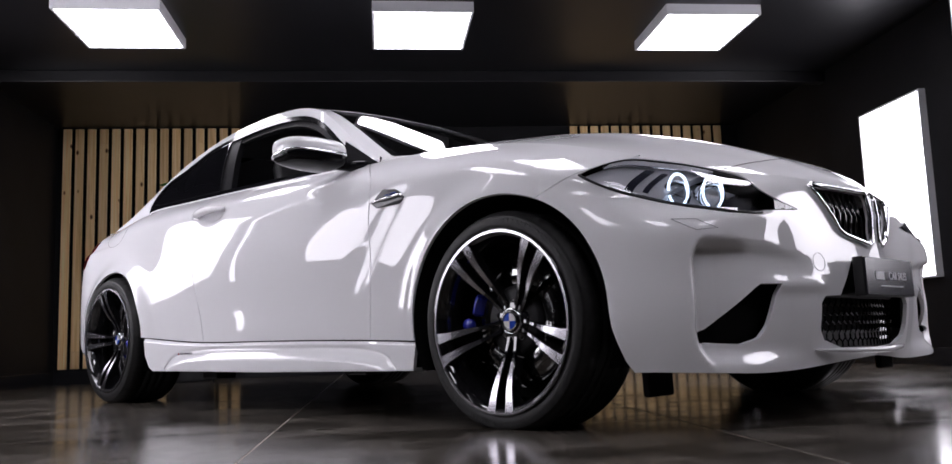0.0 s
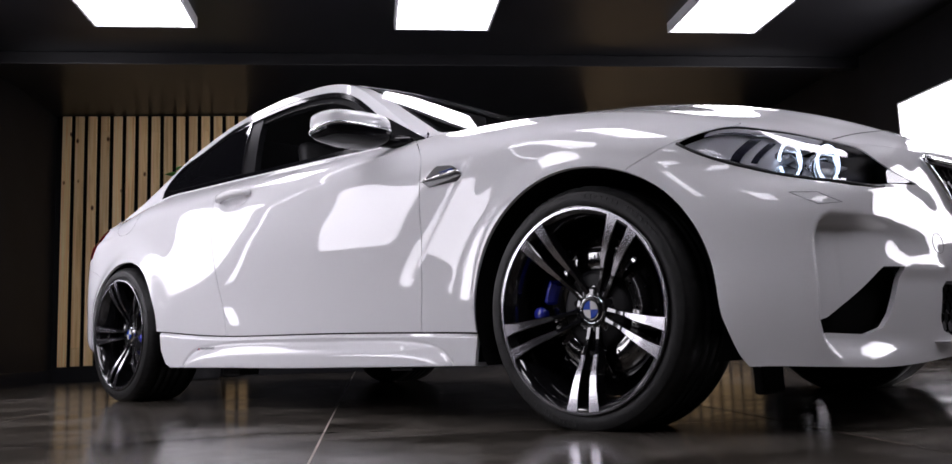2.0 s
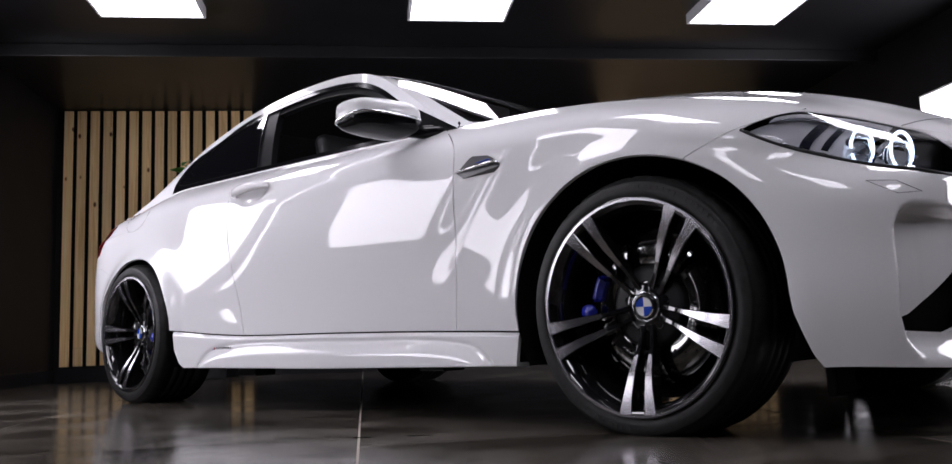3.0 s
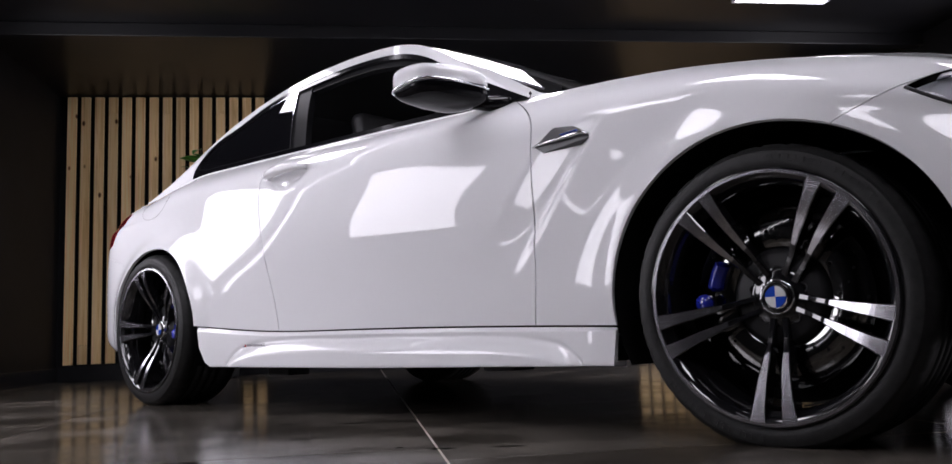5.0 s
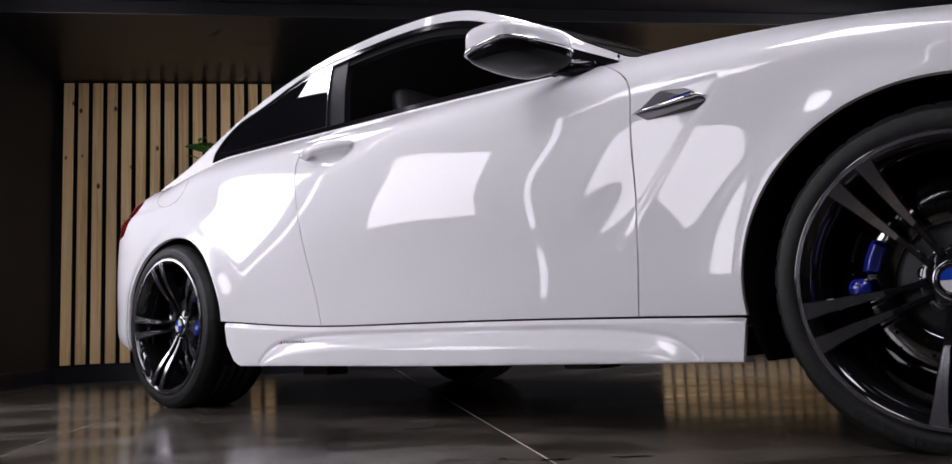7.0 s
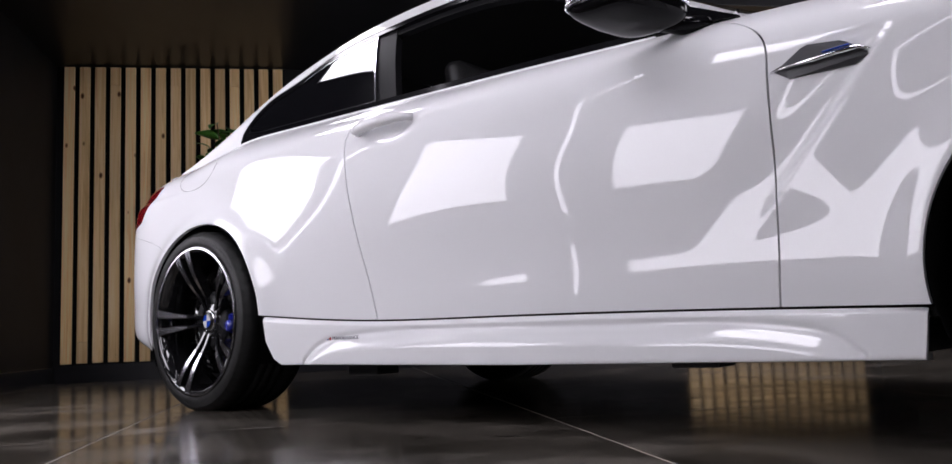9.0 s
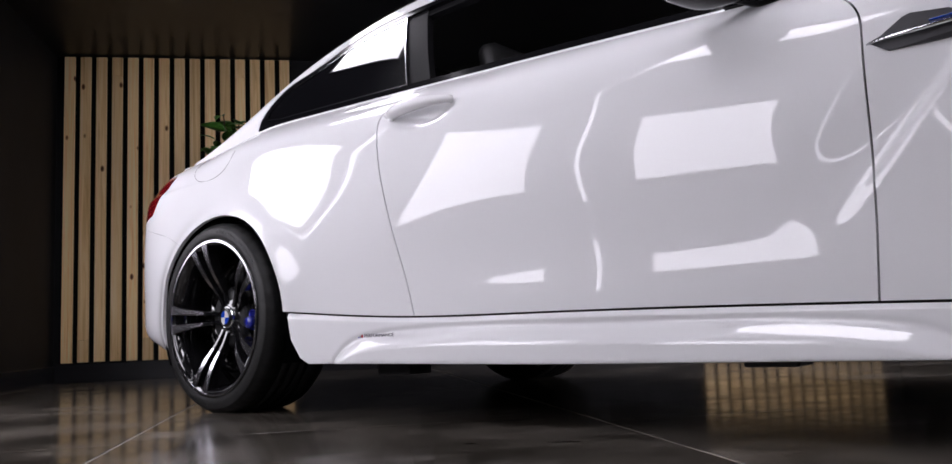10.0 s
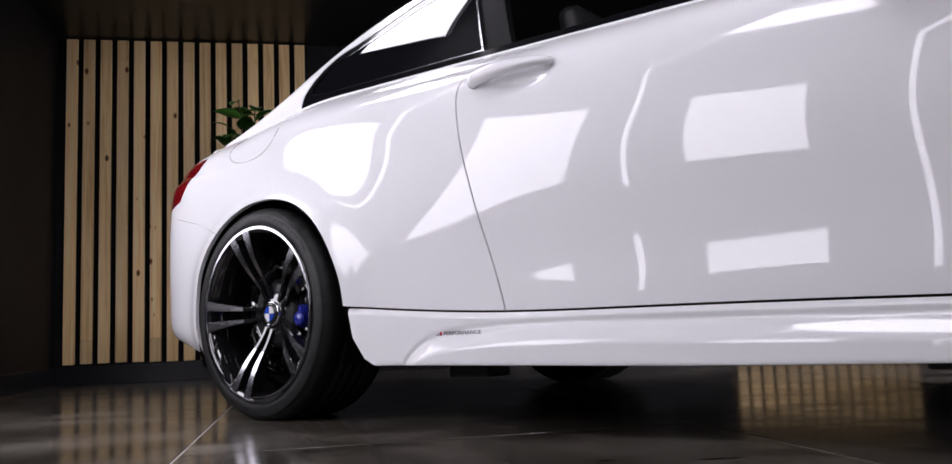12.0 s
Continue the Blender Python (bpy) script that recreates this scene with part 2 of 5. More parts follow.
setting("wall_north", box(U0 - 0.2, U1 + 0.2, V1, V1 + 0.2, -0.1, H + 0.2), BLACK_WALL, "matt black painted wall behind pine slats", "wall")
setting("wall_south", box(U0 - 0.2, U1 + 0.2, V0 - 0.2, V0, -0.1, H + 0.2), BLACK_WALL, "plain dark wall that closes the bay", "wall")
setting("wall_west", box(U0 - 0.2, U0, V0, V1, -0.1, H + 0.2), BLACK_WALL, "black painted side wall with light panels", "wall")
setting("wall_east", box(U1, U1 + 0.2, V0, V1, -0.1, H + 0.2), BLACK_WALL, "black painted side wall with light panels", "wall")
setting("ceiling", box(U0, U1, V0, V1, H, H + 0.2), BLACK_CEILING, "dark satin ceiling", "ceiling")
setting("ceiling_beam", box(U0, U1, 3.0, 3.09, 2.108, H, 0.004), BLACK_CEILING, "shallow black beam under the ceiling", "beam")
for nm, b in (("baseboard_north", (U0, U1, V1 - 0.015, V1, 0.0, 0.12)), ("baseboard_west", (U0, U0 + 0.015, V0, V1 - 0.015, 0.0, 0.11)), ("baseboard_east", (U1 - 0.015, U1, V0, V1 - 0.015, 0.0, 0.11))):
    setting(nm, box(*b, 0.003), SKIRT, "black gloss skirting board along the floor", "baseboard")
floor = setting("floor", box(U0, U1, V0, V1, -0.12, -0.0016), GROUT, "grey brown polished stone tiles with thin joints", "floor")


def ceiling_lamp(u, v):
    t = thing("ceiling_light", "square white ceiling light panel in a deep frame", "ceiling light", "ceiling lights", RM @ pose(u, v, H))
    h, k, d = 0.292, 0.325, 0.062
    bm = bmesh.new()
    for b in ((-h, h, -k, -k + 0.014, -d, 0), (-h, h, k - 0.014, k, -d, 0), (-h, -h + 0.014, -k + 0.014, k - 0.014, -d, 0), (h - 0.014, h, -k + 0.014, k - 0.014, -d, 0)):
        box(*b, bm=bm)
    part("frame", bm, LAMP_FRAME, t, "white metal frame")
    part("diffuser", box(-h + 0.014, h - 0.014, -k + 0.014, k - 0.014, -d + 0.004, -d + 0.012), LAMP_FACE, t, "glowing white diffuser")
    return t


lamp = ceiling_lamp(-2.525, 2.055)
for u, v in ((-0.775, 2.055), (0.96, 2.055), (-2.525, -0.05), (-0.775, -0.05), (0.96, -0.05), (-2.525, -2.15), (-0.775, -2.15), (0.96, -2.15)):
    copy_thing(lamp, RM @ pose(u, v, H))


def wall_panel(m, z0=0.535, z1=1.71, w=0.68):
    t = thing("wall_light", "tall white light panel in a thin frame on the black wall", "wall light", "wall light panels", m)
    h, f, d = w / 2, 0.012, 0.045
    bm = bmesh.new()
    for b in ((-h, h, 0, d, z0, z0 + f), (-h, h, 0, d, z1 - f, z1), (-h, -h + f, 0, d, z0 + f, z1 - f), (h - f, h, 0, d, z0 + f, z1 - f)):
        box(*b, bm=bm)
    part("frame", bm, LAMP_FRAME, t, "thin grey frame")
    part("diffuser", box(-h + f, h - f, d - 0.014, d - 0.006, z0 + f, z1 - f), PANEL_FACE, t, "glowing white diffuser")
    return t


EAST = RM @ pose(U1, 0, 0, 0, 0, 90)      # local x runs along the wall, y into the bay
panel = wall_panel(EAST @ pose(2.20, 0, 0))
copy_thing(panel, EAST @ pose(1.16, 0, 0.44))
# unseen panel, added to brighten the nose and the floor beside it
copy_thing(panel, EAST @ pose(-0.3, 0, 0))
WEST = RM @ pose(U0, 0, 0, 0, 0, -90)
panel = wall_panel(WEST @ pose(-0.76, 0, 0), 0.58, 1.64, 0.56)
for v in (1.85, -0.29):
    copy_thing(panel, WEST @ pose(-v, 0, 0))


def slat_panel(u, n, pitch, name):
    t = thing(name, "upright pine slats in a row on the black wall", "slat panel", "slat panels", RM @ pose(u, V1, 0))
    part("backing", box(0, n * pitch - 0.03, -0.012, -0.002, 0.13, 2.185), DARK, t, "black felt backing")
    sizes = {}

    def slat(i, z0, z1):
        key = round(z1 - z0, 3)
        if key not in sizes:
            p = part("slat", box(-0.0335, 0.0335, -0.034, -0.012, -key / 2, key / 2, 0.002), WOOD, t)
            sizes[key] = p.data
        else:
            p = new("slat", sizes[key])
            p.parent = t
        p.location = (0.0335 + pitch * i, 0, (z0 + z1) / 2)

    for i in range(n):
        z0, z1 = 0.125 + 0.003 * math.sin(7 * i), 2.181
        cuts = [z0] + ([0.27] if i in (1, 5) else []) + ([2.05] if i in (3, 7, 11) else []) + [z1]
        for a, b in zip(cuts, cuts[1:]):
            slat(i, a + 0.0006, b - 0.0006)
    return t


slat_panel(-3.735, 15, 0.1010, "slat_panel")
slat_panel(0.722, 15, 0.0984, "slat_panel")


def led_strip(points, name="led_strip"):
    t = thing(name, "thin white light line on the black wall and ceiling", "light strip", "light lines", RM)
    part("light_line", tube(points, 0.013, 6), STRIP_FACE, t, "thin glowing line")
    return t


for v in (1.48, 0.24, -1.0):
    led_strip([(U0 + 0.012, v, 0.45), (U0 + 0.012, v, H - 0.03), (U0 + 0.03, v, H - 0.012), (U0 + 1.9, v, H - 0.012)])

# ---- the car: surfaces ----


def natural(ts, ys):
    """A natural cubic spline through ys (n, ...) at ts."""
    ts, ys = np.array(ts, float), np.array(ys, float)
    n, h = len(ts), np.diff(ts)
    a, r = np.zeros((n, n)), np.zeros(ys.shape)
    a[0, 0] = a[-1, -1] = 1
    for i in range(1, n - 1):
        a[i, i - 1], a[i, i], a[i, i + 1] = h[i - 1], 2 * (h[i - 1] + h[i]), h[i]
        r[i] = 6 * ((ys[i + 1] - ys[i]) / h[i] - (ys[i] - ys[i - 1]) / h[i - 1])
    m = np.linalg.solve(a, r.reshape(n, -1)).reshape(ys.shape)

    def at(t):
        t = np.atleast_1d(np.array(t, float))
        i = np.clip(np.searchsorted(ts, t) - 1, 0, n - 2)
        s = (slice(None),) + (None,) * (ys.ndim - 1)
        d, p, q = h[i][s], (ts[i + 1] - t)[s], (t - ts[i])[s]
        return m[i] * p ** 3 / (6 * d) + m[i + 1] * q ** 3 / (6 * d) + (ys[i] / d - m[i] * d / 6) * p + (ys[i + 1] / d - m[i + 1] * d / 6) * q
    return at


def curve1(*pts):
    """A smooth function of one number through (x, y) pairs."""
    p = sorted(pts)
    f = natural([a for a, _ in p], [b for _, b in p])
    lo, hi = p[0][0], p[-1][0]
    return lambda x: f(np.clip(np.asarray(x, float).ravel(), lo, hi)).reshape(np.shape(x))


def lofted(rails, ns, nt, tk):
    """Points (nt, ns, 3) over rails that share their stations."""
    rails = np.array(rails, float)
    mid = rails[len(rails) // 2]
    s = np.concatenate(([0], np.cumsum(np.linalg.norm(np.diff(mid, axis=0), axis=1))))
    nose = ns * 38 // 100                       # closer stations round the front corner
    ss = np.concatenate((np.linspace(0, 1.35, nose, endpoint=False), np.linspace(1.35, s[-1], ns - nose))) if s[-1] > 4 else np.linspace(0, s[-1], ns)
    fine = np.array([natural(s, r)(ss) for r in rails])
    return natural(tk, fine)(np.linspace(tk[0], tk[-1], nt))


def normals_of(P):
    n = np.cross(np.gradient(P, axis=1), np.gradient(P, axis=0))
    return n / np.maximum(np.linalg.norm(n, axis=2, keepdims=True), 1e-9)


SHADE = {}                      # the true surface normals of every panel, set once the body is fitted to the view


def clipped(name, P, N, tests, mat, parent, label="", depth=0.012, mirror=False, offset=0.0):
    """The part of the surface P where all tests (arrays of P's size) are positive, with edges turned in by depth."""
    nt, ns = P.shape[:2]
    V = np.concatenate([P + offset * N, N] + [t[:, :, None] for t in tests], axis=2).reshape(nt * ns, -1)
    k = len(tests)
    ok = (V[:, 6:] >= 0) if k else np.ones((nt * ns, 1), bool)
    rows, keys, faces = [], {}, []

    def vid(key, val):
        if key not in keys:
            keys[key] = len(rows)
            rows.append(val)
        return keys[key]
    full = ok.all(1).reshape(nt, ns)
    for j in range(nt - 1):
        for i in range(ns - 1):
            ids = (j * ns + i, j * ns + i + 1, (j + 1) * ns + i + 1, (j + 1) * ns + i)
            if full[j, i] and full[j, i + 1] and full[j + 1, i + 1] and full[j + 1, i]:
                faces.append([vid(q, V[q]) for q in ids])
                continue
            if any(not ok[list(ids), c].any() for c in range(k)):
                continue
            poly = [(q, V[q]) for q in ids]
            for c in range(k):
                out = []
                for a, b in zip(poly, poly[1:] + poly[:1]):
                    fa, fb = a[1][6 + c], b[1][6 + c]
                    if fa >= 0:
                        out.append(a)
                    if (fa >= 0) != (fb >= 0):
                        w = fa / (fa - fb)
                        out.append(((c,) + tuple(sorted((str(a[0]), str(b[0])))), a[1] * (1 - w) + b[1] * w))
                poly = out
                if len(poly) < 3:
                    break
            if len(poly) > 2:
                f = []
                for q in poly:
                    v = vid(*q)
                    if v not in f:
                        f.append(v)
                if len(f) > 2:
                    faces.append(f)
    if not rows:
        return None
    R = np.array(rows)
    co, no = R[:, :3].copy(), R[:, 3:6].copy()
    faces = [q if np.dot(np.cross(co[q[1]] - co[q[0]], co[q[2]] - co[q[0]]) + np.cross(co[q[-2]] - co[q[-1]], co[q[0]] - co[q[-1]]) * -1, no[q[0]]) >= 0 else q[::-1] for q in faces]
    if depth:
        count = {}
        for f in faces:
            for a, b in zip(f, f[1:] + f[:1]):
                e = (min(a, b), max(a, b))
                count[e] = (count[e][0] + 1, a, b) if e in count else (1, a, b)
        rim, extra_c, extra_n, made = [e for e in count.values() if e[0] == 1], [], [], {}
        base = len(co)

        def dup(v, deep, nn):
            extra_c.append(co[v] - (depth * no[v] if deep else 0))
            extra_n.append(nn)
            return base + len(extra_c) - 1
        for _, a, b in rim:
            e = co[b] - co[a]
            nn = np.cross(e, no[a])
            nn /= max(np.linalg.norm(nn), 1e-9)
            faces.append([dup(b, 0, nn), dup(a, 0, nn), dup(a, 1, nn), dup(b, 1, nn)])
        if extra_c:
            co, no = np.vstack([co, extra_c]), np.vstack([no, extra_n])
    if mirror:
        co[:, 1] *= -1
        no[:, 1] *= -1
        faces = [f[::-1] for f in faces]
    me = bpy.data.meshes.new(name)
    me.from_pydata(co.tolist(), [], faces)
    me.materials.append(mat)
    me.polygons.foreach_set("use_smooth", [True] * len(me.polygons))
    ob = new(name, me)
    SHADE[ob.name] = no
    ob.parent = parent
    if label:
        tagged(ob, label)
    return ob


def smooth(e0, e1, x):
    t = np.clip((x - e0) / (e1 - e0), 0, 1)
    return t * t * (3 - 2 * t)


car = thing("car", "white two-door coupe with black alloy wheels on the tiled floor", "car")
FX, RX, HUB_F, HUB_R = 0.0, -2.693, 0.318, 0.322

# rails of the right flank from the nose round to the tail, as x, half width, height
MID = [(0.752, 0.0), (0.716, 0.20), (0.670, 0.40), (0.638, 0.575), (0.606, 0.70), (0.550, 0.808), (0.437, 0.873), (0.25, 0.897), (0.0, 0.905), (-0.35, 0.892), (-0.66, 0.872),
       (-1.1, 0.870), (-1.6, 0.880), (-2.05, 0.900), (-2.45, 0.922), (-2.75, 0.928), (-3.05, 0.910), (-3.30, 0.855), (-3.45, 0.775), (-3.54, 0.65), (-3.60, 0.40), (-3.625, 0.0)]
LOW_IN = [0.03, 0.03, 0.025, 0.02, 0.012, 0.004, 0.0, 0.005, 0.01, 0.012, 0.012, 0.014, 0.014, 0.012, 0.012, 0.015, 0.02, 0.04, 0.06, 0.07, 0.07, 0.07]
LOW_Z = [0.162, 0.152, 0.140, 0.138, 0.144, 0.150, 0.155, 0.155] + [0.16] * 7 + [0.19, 0.22, 0.25, 0.26, 0.26, 0.26, 0.26]
R3 = [(0.742, 0.0, 0.57), (0.699, 0.20, 0.57), (0.662, 0.38, 0.57), (0.638, 0.53, 0.565), (0.585, 0.655, 0.575), (0.49, 0.765, 0.59), (0.37, 0.842, 0.61), (0.22, 0.880, 0.63),
      (0.0, 0.893, 0.66), (-0.35, 0.886, 0.67), (-0.66, 0.872, 0.665), (-1.1, 0.871, 0.67), (-1.6, 0.881, 0.68), (-2.05, 0.889, 0.70), (-2.45, 0.888, 0.74), (-2.75, 0.880, 0.79),
      (-3.05, 0.876, 0.79), (-3.30, 0.842, 0.79), (-3.44, 0.768, 0.79), (-3.52, 0.64, 0.80), (-3.57, 0.39, 0.80), (-3.60, 0.0, 0.80)]
R4 = [(0.737, 0.0, 0.632), (0.692, 0.20, 0.635), (0.649, 0.36, 0.640), (0.605, 0.505, 0.645), (0.525, 0.61, 0.66), (0.425, 0.72, 0.675), (0.31, 0.815, 0.695), (0.18, 0.860, 0.72),
      (0.0, 0.868, 0.77), (-0.35, 0.855, 0.83), (-0.66, 0.846, 0.85), (-1.1, 0.846, 0.87), (-1.6, 0.852, 0.885), (-2.05, 0.857, 0.90), (-2.45, 0.857, 0.91), (-2.75, 0.846, 0.91),
      (-3.03, 0.824, 0.895), (-3.25, 0.798, 0.89), (-3.385, 0.735, 0.89), (-3.46, 0.61, 0.89), (-3.51, 0.37, 0.89), (-3.54, 0.0, 0.89)]
R5 = [(0.718, 0.0, 0.672), (0.676, 0.19, 0.680), (0.625, 0.34, 0.688), (0.55, 0.46, 0.70), (0.45, 0.55, 0.73), (0.34, 0.625, 0.765), (0.22, 0.685, 0.797), (0.08, 0.715, 0.835),
      (-0.12, 0.735, 0.876), (-0.42, 0.75, 0.910), (-0.72, 0.766, 0.922), (-1.1, 0.756, 0.942), (-1.6, 0.739, 0.970), (-2.05, 0.729, 0.990), (-2.45, 0.721, 1.007), (-2.72, 0.708, 1.014),
      (-2.95, 0.706, 0.990), (-3.19, 0.712, 0.962), (-3.31, 0.67, 0.957), (-3.385, 0.55, 0.96), (-3.44, 0.33, 0.96), (-3.46, 0.0, 0.96)]


def pulled(xw, d, z):
    """A point of the plan outline drawn in towards the car's middle line."""
    c = Vector((min(max(xw[0], -2.9), 0.2), 0.0))
    p = Vector(xw)
    return (*(p - (p - c).normalized() * d), z)


R0 = [pulled(p, d + 0.012, z) for p, d, z in zip(MID, LOW_IN, LOW_Z)]
HOLLOW = [0.0] * 8 + [0.1, 0.3, 0.65, 0.95, 1.25, 0.7, -0.5, -0.5, 0.0] + [0.0] * 5     # how far the door's waist is drawn in
R1 = [pulled(p, -0.004 if i < 8 else 0.006 + 0.0085 * h, 0.32) for i, (p, h) in enumerate(zip(MID, HOLLOW))]
RA = [pulled(p, -0.002 if i < 8 else 0.003 + 0.0125 * h, 0.41) for i, (p, h) in enumerate(zip(MID, HOLLOW))]
R2 = [pulled(p, 0.0095 * h, 0.50) for p, h in zip(MID, HOLLOW)]
R2[:4] = [(0.742, 0.0, 0.50), (0.704, 0.20, 0.50), (0.668, 0.40, 0.50), (0.636, 0.57, 0.50)]
RB = [tuple((a + b) / 2 for a, b in zip(p, q)) for p, q in zip(R3, R4)]
RB = [(x, w + 0.004, z) for x, w, z in RB]
RB[9:15] = [(-0.35, 0.876, 0.775), (-0.66, 0.861, 0.785), (-1.1, 0.860, 0.795), (-1.6, 0.869, 0.81), (-2.05, 0.876, 0.83), (-2.45, 0.877, 0.85)]
NS, NT = 470, 84
P = lofted([R0, R1, RA, R2, R3, RB, R4, R5], NS, NT, [0, 0.16, 0.25, 0.34, 0.52, 0.64, 0.73, 0.88])
P[:, :, 1] *= -1
N = normals_of(P)
if N[NT // 2, NS // 2, 1] > 0:
    N = -N


def ring(x, z, xc, zc, a, b):
    return np.sqrt(((x - xc) / a) ** 2 + ((z - zc) / b) ** 2)


X, Y, Z = P[:, :, 0], P[:, :, 1], P[:, :, 2]
rf, rr = ring(X, Z, FX, HUB_F, 0.392, 0.356), ring(X, Z, RX, HUB_R, 0.362, 0.357)
side = smooth(0.5, 0.75, -Y)
push = side * (0.015 * np.exp(-((rf - 0.98) / 0.17) ** 2) + 0.021 * np.exp(-((rr - 0.98) / 0.18) ** 2))
# recessed cheek of the front bumper
corner = np.interp(Z, [0.15, 0.21, 0.26, 0.44, 0.475, 0.50], [0.750, 0.795, 0.808, 0.806, 0.792, 0.75])
inner = np.clip((-Y - 0.36) / 0.36, 0, 1)
top_edge = np.interp(-Y, [0.32, 0.42, 0.55, 0.80], [0.455, 0.463, 0.482, 0.492])
cheek = np.where(X > 0.3, smooth(0.0, 0.026, corner - (-Y)) * smooth(0.155, 0.20, Z) * smooth(0.0, 0.030, top_edge - Z) * inner, 0)
push = push - 0.036 * cheek
push = push + np.where(X > 0.4, 0.012 * np.exp(-((Z - 0.372) / 0.020) ** 2) * smooth(0.60, 0.50, -Y) * smooth(0.28, 0.34, -Y), 0)
push = push - 0.022 * side * np.exp(-(((X + 1.765) / 0.075) ** 2 + ((Z - 0.850) / 0.026) ** 2) ** 1.5)
fold = (X + 0.465) * 0.78 - (Z - 0.71) * 0.63
push = push - 0.010 * side * smooth(0.0, -0.015, fold) * smooth(-0.17, -0.02, fold) * smooth(0.40, 0.60, Z) * smooth(0.80, 0.74, Z)
P = P + N * push[:, :, None]
N2 = normals_of(P)
N = -N2 if N2[NT // 2, NS // 2, 1] > 0 else N2
X, Y, Z = P[:, :, 0], P[:, :, 1], P[:, :, 2]
W = -Y
rf, rr = ring(X, Z, FX, HUB_F, 0.392, 0.356), ring(X, Z, RX, HUB_R, 0.362, 0.357)

sill_z = curve1((-2.6, 0.36), (-2.33, 0.334), (-1.865, 0.298), (-1.45, 0.288), (-0.95, 0.277), (-0.47, 0.261), (-0.2, 0.25))
door_rear = curve1((0.2, -1.81), (0.309, -1.827), (0.426, -1.859), (0.645, -1.915), (0.815, -1.949), (0.88, -1.94), (0.93, -1.90), (1.02, -1.80))
door_front = curve1((0.2, -0.665), (0.46, -0.648), (0.77, -0.644), (0.84, -0.659), (0.88, -0.70), (0.93, -0.78))
bumper_line = curve1((0.5, 0.12), (0.63, 0.135), (0.70, 0.245), (0.76, 0.33))
tail_line = lambda x: np.interp(x, [-3.7, -3.3, -3.1, -2.9, -2.8, -2.6, -2.0], [0.70, 0.70, 0.655, 0.59, 0.45, 0.0, -2.0])
lamp_low = curve1((0.2, 0.735), (0.258, 0.695), (0.335, 0.650), (0.41, 0.618), (0.479, 0.593), (0.542, 0.575), (0.599, 0.562), (0.630, 0.561), (0.652, 0.575), (0.675, 0.585), (0.72, 0.62))
lamp_top = curve1((0.2, 0.66), (0.258, 0.700), (0.293, 0.738), (0.363, 0.748), (0.447, 0.731), (0.519, 0.704), (0.596, 0.666), (0.645, 0.618), (0.672, 0.588), (0.72, 0.53))
G = 0.0022
arch_f, arch_r = np.where(X > 0, ring(X, Z, FX, HUB_F, 0.370, 0.356), rf) - 1, rr - 1
arch_f = np.where((X > 0.1) & (Z < 0.34), np.minimum(arch_f, (X - np.interp(Z, [0.13, 0.18, 0.27, 0.34], [0.43, 0.400, 0.374, 0.368])) * 3), arch_f)
LX = X + 0.014 * smooth(0.50, 0.63, X)
in_lamp = np.minimum(Z - lamp_low(LX), lamp_top(LX) - Z) * np.where(X > 0.2, 1, -1) - np.where(X > 0.2, 0, 1)
not_lamp = -in_lamp - 0.001


def poly_inside(A, B, pts):
    """How far (a, b) lies inside a convex outline, running against the clock."""
    d = np.full(A.shape, 9.0)
    for (a0, b0), (a1, b1) in zip(pts, pts[1:] + pts[:1]):
        L = math.hypot(a1 - a0, b1 - b0)
        d = np.minimum(d, ((a1 - a0) * (B - b0) - (b1 - b0) * (A - a0)) / L)
    return d


front = X > 0.3
KIDNEY = [(-0.024, 0.655), (-0.270, 0.668), (-0.288, 0.656), (-0.195, 0.536), (-0.17, 0.520), (-0.050, 0.494), (-0.026, 0.506)]
in_kidney = np.where(front, poly_inside(Y, Z, KIDNEY), -1)
MOUTH = [(0.02, 0.345), (-0.315, 0.338), (-0.333, 0.32), (-0.330, 0.245), (-0.305, 0.215), (-0.20, 0.188), (0.02, 0.184)]
MOUTH_TOP = [(0.02, 0.455), (-0.150, 0.450), (-0.168, 0.440), (-0.25, 0.338), (0.02, 0.33)]
in_mouth = np.where(front, np.maximum(poly_inside(Y, Z, MOUTH), poly_inside(Y, Z, MOUTH_TOP)), -1)
DUCT = [(-0.497, 0.372), (-0.566, 0.372), (-0.745, 0.256), (-0.745, 0.222), (-0.630, 0.215), (-0.571, 0.228), (-0.541, 0.260)]
DUCT_TIP = [(-0.74, 0.258), (-0.785, 0.243), (-0.785, 0.226), (-0.74, 0.219)]
in_duct = np.where(front & (X > 0.45), np.maximum(poly_inside(Y, Z, DUCT), poly_inside(Y, Z, DUCT_TIP)), -1)
in_tail = np.where(X < -3.15, np.minimum(np.minimum(Z - (0.745 + 0.12 * (X + 3.3)), 0.905 - Z), np.minimum(-3.150 - X + 0.85 * (Z - 0.867), W - 0.30)), -1)

